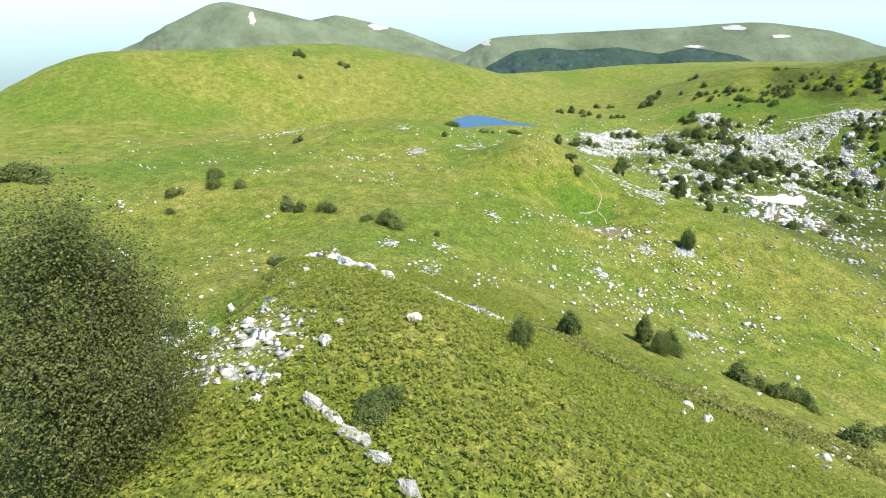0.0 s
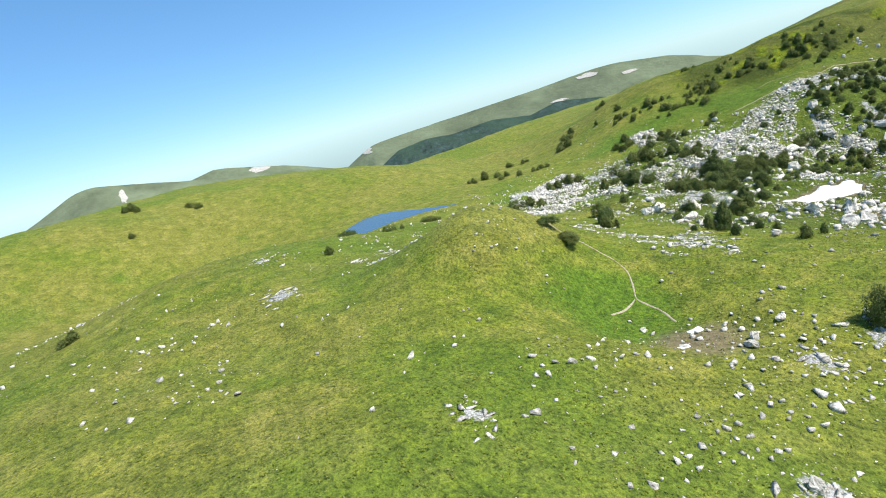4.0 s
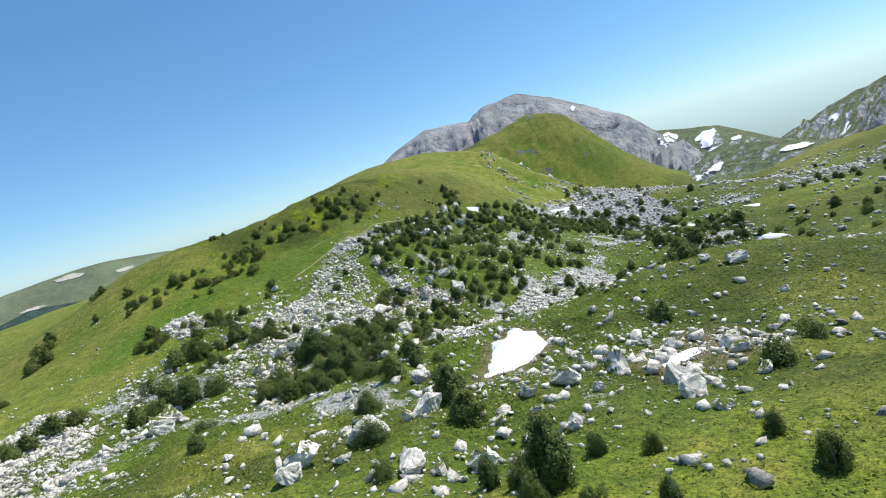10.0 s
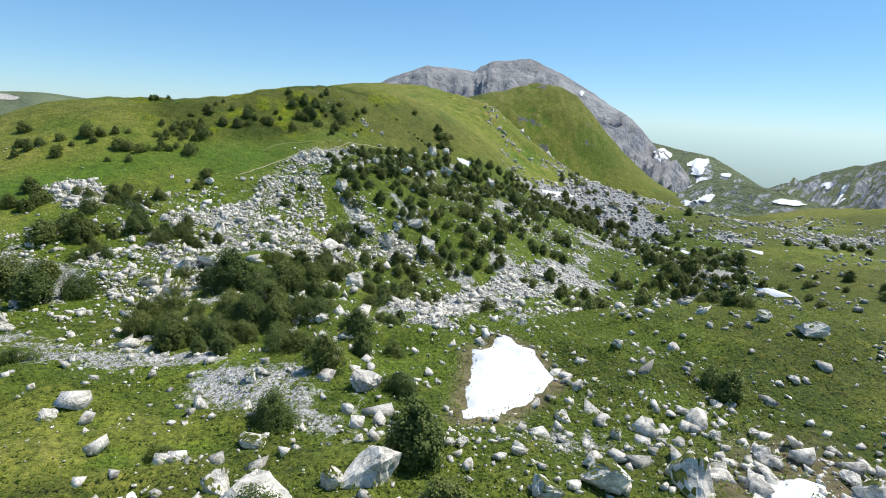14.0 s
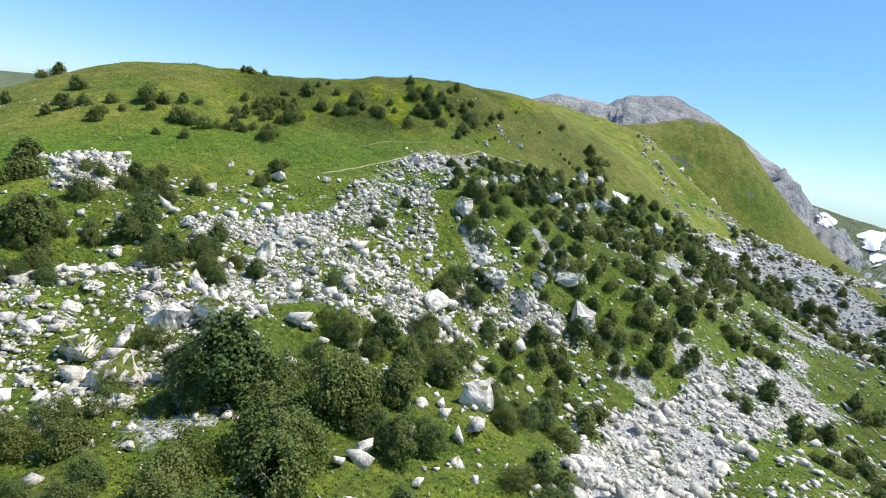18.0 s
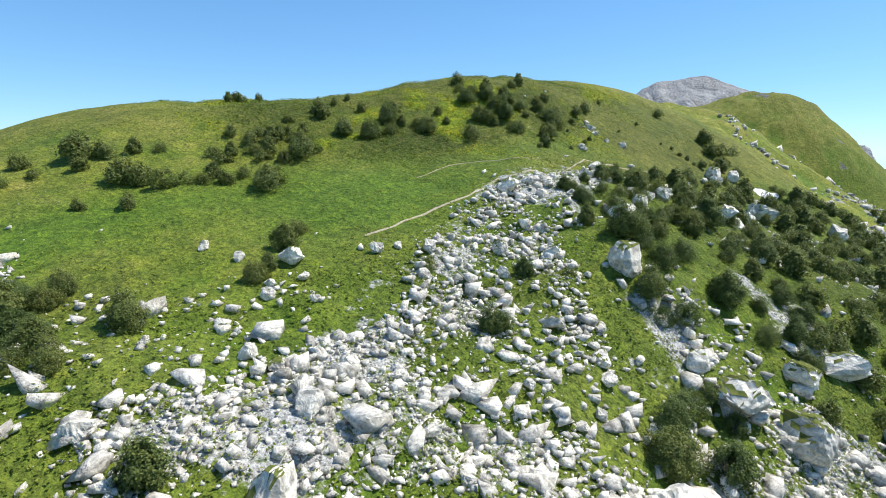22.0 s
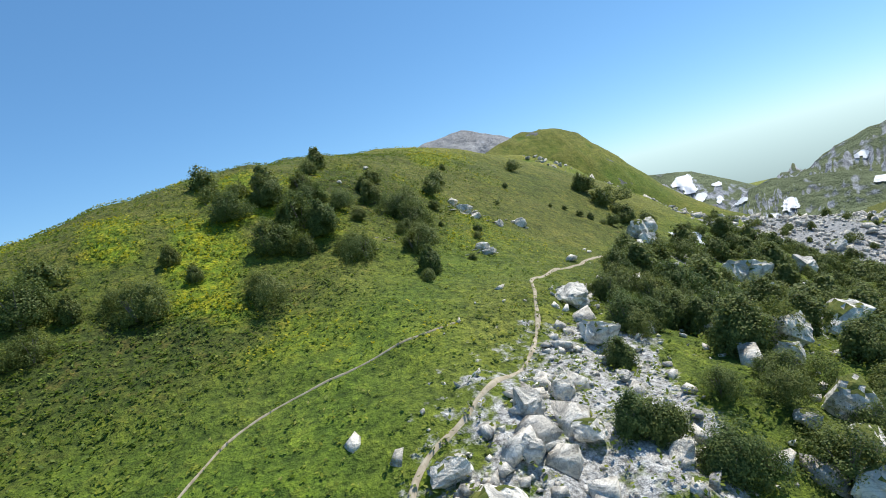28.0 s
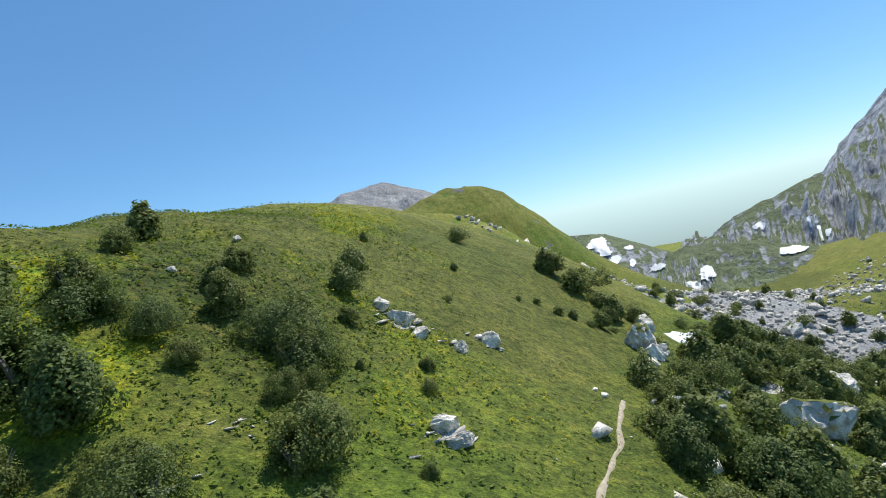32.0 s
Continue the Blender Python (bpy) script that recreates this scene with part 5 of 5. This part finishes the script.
# ---- trails ----
def trail(line, width, label):
    pts = []
    for (ax, ay), (bx, by) in zip(line, line[1:]):
        n = max(2, int(math.hypot(bx - ax, by - ay) / 0.6))
        pts += [(ax + (bx - ax) * s / n, ay + (by - ay) * s / n) for s in range(n)]
    pts = np.array(pts + [line[-1]], float)
    for _ in range(4):
        pts[1:-1] = (pts[:-2] + 2 * pts[1:-1] + pts[2:]) / 4
    pts += 0.18 * np.stack([fbm(pts[:, 0], pts[:, 1], 3, 2, 95), fbm(pts[:, 0], pts[:, 1], 3, 2, 96)], -1)
    d = np.gradient(pts, axis=0)
    side = np.stack([-d[:, 1], d[:, 0]], -1) / np.linalg.norm(d, axis=1)[:, None]
    wide = width * (0.5 + 0.35 * fbm(pts[:, 0], pts[:, 1], 2, 2, 97))
    rows = []
    for s, lift in ((-1, -0.02), (-0.5, 0.09), (0.5, 0.09), (1, -0.02)):
        p = pts + side * (wide * s)[:, None]
        rows.append(np.column_stack([p, height(p[:, 0], p[:, 1]) + lift]))
    n = len(pts)
    faces = [(r * n + i, r * n + i + 1, (r + 1) * n + i + 1, (r + 1) * n + i) for r in range(3) for i in range(n - 1)]
    return tagged(mesh_object("trail", np.concatenate(rows).tolist(), faces, PATHWAY, True), label, "trail", kind="structure")


trail(TRAIL, 0.3, "narrow trodden trail of pale earth through the grass")
trail([(-46.5, 140.5), (-44.2, 143.8), (-43.1, 146.2), (-41.2, 147.9), (-37.6, 149.2), (-33.5, 150.4), (-30.2, 151.8)], 0.05, "faint narrow path across the green slope")
trail([(22.5, -59.5), (20.2, -57.7), (17.6, -56.6), (14.4, -56.3), (12.7, -53.6), (10.5, -51.2), (8.2, -50.2), (6, -49.6), (3.9, -50), (2.2, -51), (0, -52.2), (-2.3, -52.8), (-4.6, -51.3), (-8, -48), (-14, -40), (-20, -33), (-24, -28), (-29.7, -22), (-33, -18.4), (-38, -18)], 0.3, "pale trodden trail round the knoll")
trail([(14.4, -56.4), (14.9, -58.6), (14.7, -60.7), (14.2, -62)], 0.3, "short branch of the trail on the knoll")


# ---- herbs and grass ----
def herbs(name, n, box, density, size, rise, material, label, seed, blades=3):
    r = np.random.default_rng(seed)
    x, y = r.uniform(box[0], box[2], n), r.uniform(box[1], box[3], n)
    keep = r.uniform(0, 1, n) < density(x, y)
    x, y = np.repeat(x[keep], blades), np.repeat(y[keep], blades)
    m = len(x)
    x, y = x + r.normal(0, size * 0.8, m), y + r.normal(0, size * 0.8, m)
    p = np.stack([x, y, height(x, y) + rise * r.uniform(0.3, 1.0, m)], -1)
    nrm = np.stack([r.normal(0, 0.55, m), r.normal(0, 0.55, m), np.ones(m)], -1)
    nrm /= np.linalg.norm(nrm, axis=1)[:, None]
    a = np.cross(nrm, r.normal(size=(m, 3)))
    a /= np.linalg.norm(a, axis=1)[:, None]
    b = np.cross(nrm, a)
    s = (size * r.uniform(0.5, 1.3, m))[:, None]
    v = np.stack([p - a * s, p - b * s * 0.55, p + a * s, p + b * s * 0.55], 1).reshape(-1, 3)
    return tagged(new(name, quad_mesh(name, v, material)), label, "plants", kind="stuff")


HERB = leaf_material("herb_leaves", (0.11, 0.165, 0.02), (0.185, 0.24, 0.028), (0.3, 0.32, 0.048))
STRAW = leaf_material("dry_grass", (0.12, 0.15, 0.03), (0.24, 0.25, 0.05), (0.4, 0.36, 0.11))
dry_at = lambda x, y: step(fbm(x, y, 60, 3, 47), -0.2, 0.5)
field_at = lambda x, y: step(inside(x, y, FIELD), -5, 6)
bare = lambda x, y: step(-inside(x, y, LAKE), 0, 2) * (1 - np.max([step(inside(x, y, q), -1, 0) for q in SNOWS[:4]], 0)) * (1 - 0.9 * np.max([step(inside(x, y, q), -2, 1) for q in SCREES], 0))
herbs("herbs", 130000, (-75, -175, 110, 185), lambda x, y: (0.15 + 0.8 * step(fbm(x, y, 11, 3, 98), -0.3, 0.3)) * (1 - 0.7 * dry_at(x, y)) * bare(x, y), 0.11, 0.2, HERB, "low green herbs and grass of the meadow", 21)
herbs("dry_grass", 110000, (-75, -175, 115, 185), lambda x, y: (0.2 + 0.7 * dry_at(x, y)) * (1 - 0.8 * field_at(x, y)) * bare(x, y), 0.1, 0.2, STRAW, "yellowed grass tufts of the meadow", 22)


# ---- the tree by which the flight begins ----
TREE_LEAVES = leaf_material("tree_leaves", (0.07, 0.08, 0.025), (0.15, 0.155, 0.045), (0.27, 0.25, 0.08))


def tall_tree(x, y, h, w):
    ob = new("birch_tree")
    z = ground_at(x, y)
    ob.matrix_world = pose(x, y, z - 0.1)
    part("trunk", stems_mesh(120, w * 0.9, h, 6), ob, "slender birch stems")
    part("crown", quad_mesh("crown", leaf_cloud(122, w * 1.2, h * 1.02, 520, 190, 0.062), TREE_LEAVES), ob, "dense crown of small olive-green leaves")
    return tagged(ob, "tall leafy birch standing on the grassy crest", "tree")


tall_tree(99.0, -160.2, 11.5, 9.5)

CREST_HERB = leaf_material("crest_herbs", (0.15, 0.19, 0.025), (0.25, 0.29, 0.04), (0.38, 0.38, 0.065))
crest = lambda x, y: step(np.hypot((x - 92) / 1.8, y + 135), 32, 16) * (1 - 0.95 * np.max([step(inside(x, y, q), -2, 1) for q in SCREES], 0))
straw_at = lambda x, y: step(along(x, y, STRAWS), 5, 1.5)
herbs("herbs", 60000, (50, -170, 128, -95), lambda x, y: crest(x, y) * (1 - 0.8 * straw_at(x, y)), 0.1, 0.35, CREST_HERB, "tall leafy herbs on the crest", 31, 6)
herbs("dry_grass", 16000, (74, -125, 112, -90), straw_at, 0.2, 0.6, STRAW, "tall pale dry grass along the crest", 32, 4)
slope_at = lambda x, y: step(inside(x, y, SLOPE), -10, 6)
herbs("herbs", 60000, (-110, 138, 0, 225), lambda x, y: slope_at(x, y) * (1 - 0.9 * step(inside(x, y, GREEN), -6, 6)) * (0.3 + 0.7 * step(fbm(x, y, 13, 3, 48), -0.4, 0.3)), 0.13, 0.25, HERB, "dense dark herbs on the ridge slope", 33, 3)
FLOWER = leaf_material("yellow_flowers", (0.2, 0.27, 0.012), (0.36, 0.36, 0.012), (0.5, 0.44, 0.015))
herbs("flowers", 40000, (-110, 130, 0, 225), lambda x, y: slope_at(x, y) * (1 - 0.85 * step(inside(x, y, GREEN), -6, 6)) * step(fbm(x, y, 9, 3, 46), 0.1, 0.35), 0.12, 0.4, FLOWER, "patches of yellow flowering herbs on the ridge slope", 34, 3)
wild = lambda x, y: step(inside(x, y, FIELD), -3, 5) * step(along(x, y, LINE), 75, 40) * (0.25 + 0.75 * step(fbm(x, y, 6, 3, 56), -0.3, 0.3)) * (1 - 0.8 * np.max([step(inside(x, y, q), -1, 1) for q in SCREES[:1] + SNOWS[:2]], 0))
herbs("herbs", 95000, (-75, -5, 40, 176), wild, 0.12, 0.4, HERB, "leafy herbs growing between the boulders", 41, 3)
mound_at = lambda x, y: step(inside(x, y, MOUND), -12, 2) * (0.3 + 0.7 * step(fbm(x, y, 7, 3, 57), -0.3, 0.3))
herbs("herbs", 60000, (5, -45, 115, 100), lambda x, y: (0.2 + 0.8 * mound_at(x, y)) * bare(x, y), 0.14, 0.3, HERB, "dark green herbs on the round hill", 45, 3)
hill_stones = scatter(16000, (15, -50, 120, 110), lambda x, y: (0.04 + 0.5 * step(fbm(x, y, 11, 3, 67), 0.0, 0.4)) * bare(x, y), 0.6, 46)
stones("stones", hill_stones, np.random.default_rng(47).gamma(1.1, 0.2, len(hill_stones)).clip(0.08, 1.1), GREY, "grey stones strewn over the round hill and the hollow", 48)
head_stones = scatter(16000, (85, 60, 270, 330), lambda x, y: 0.03 + 0.6 * step(fbm(x, y, 22, 4, 68), -0.05, 0.35), 1.3, 49)
stones("stones", head_stones, np.random.default_rng(50).gamma(1.2, 0.4, len(head_stones)).clip(0.2, 2.2), DIM, "grey blocks strewn over the green valley head", 51)
shrubs = scatter(500, (80, 60, 240, 300), lambda x, y: step(fbm(x, y, 30, 3, 69), 0.05, 0.35) * step(inside(x, y, THICKET), 2, -4), 5.0, 52)
joined = []
for k, (x, y) in enumerate(shrubs):
    trunk, crown, bw, h = BUSHES[k % len(BUSHES)]
    v = np.empty(len(crown.vertices) * 3, np.float32)
    crown.vertices.foreach_get("co", v)
    v = v.reshape(-1, 4, 3)[::6] * ((2.2 + 2.4 * ((k * 37) % 10) / 10) / bw)
    mid = v.mean(1, keepdims=True)
    joined.append(((v - mid) * 2.2 + mid + np.array([x, y, ground_at(x, y) - 0.05])).reshape(-1, 3))
tagged(new("bushes", quad_mesh("bushes", np.concatenate(joined), LEAVES)), "scattered low birch bushes of the valley head", "bushes", kind="stuff")
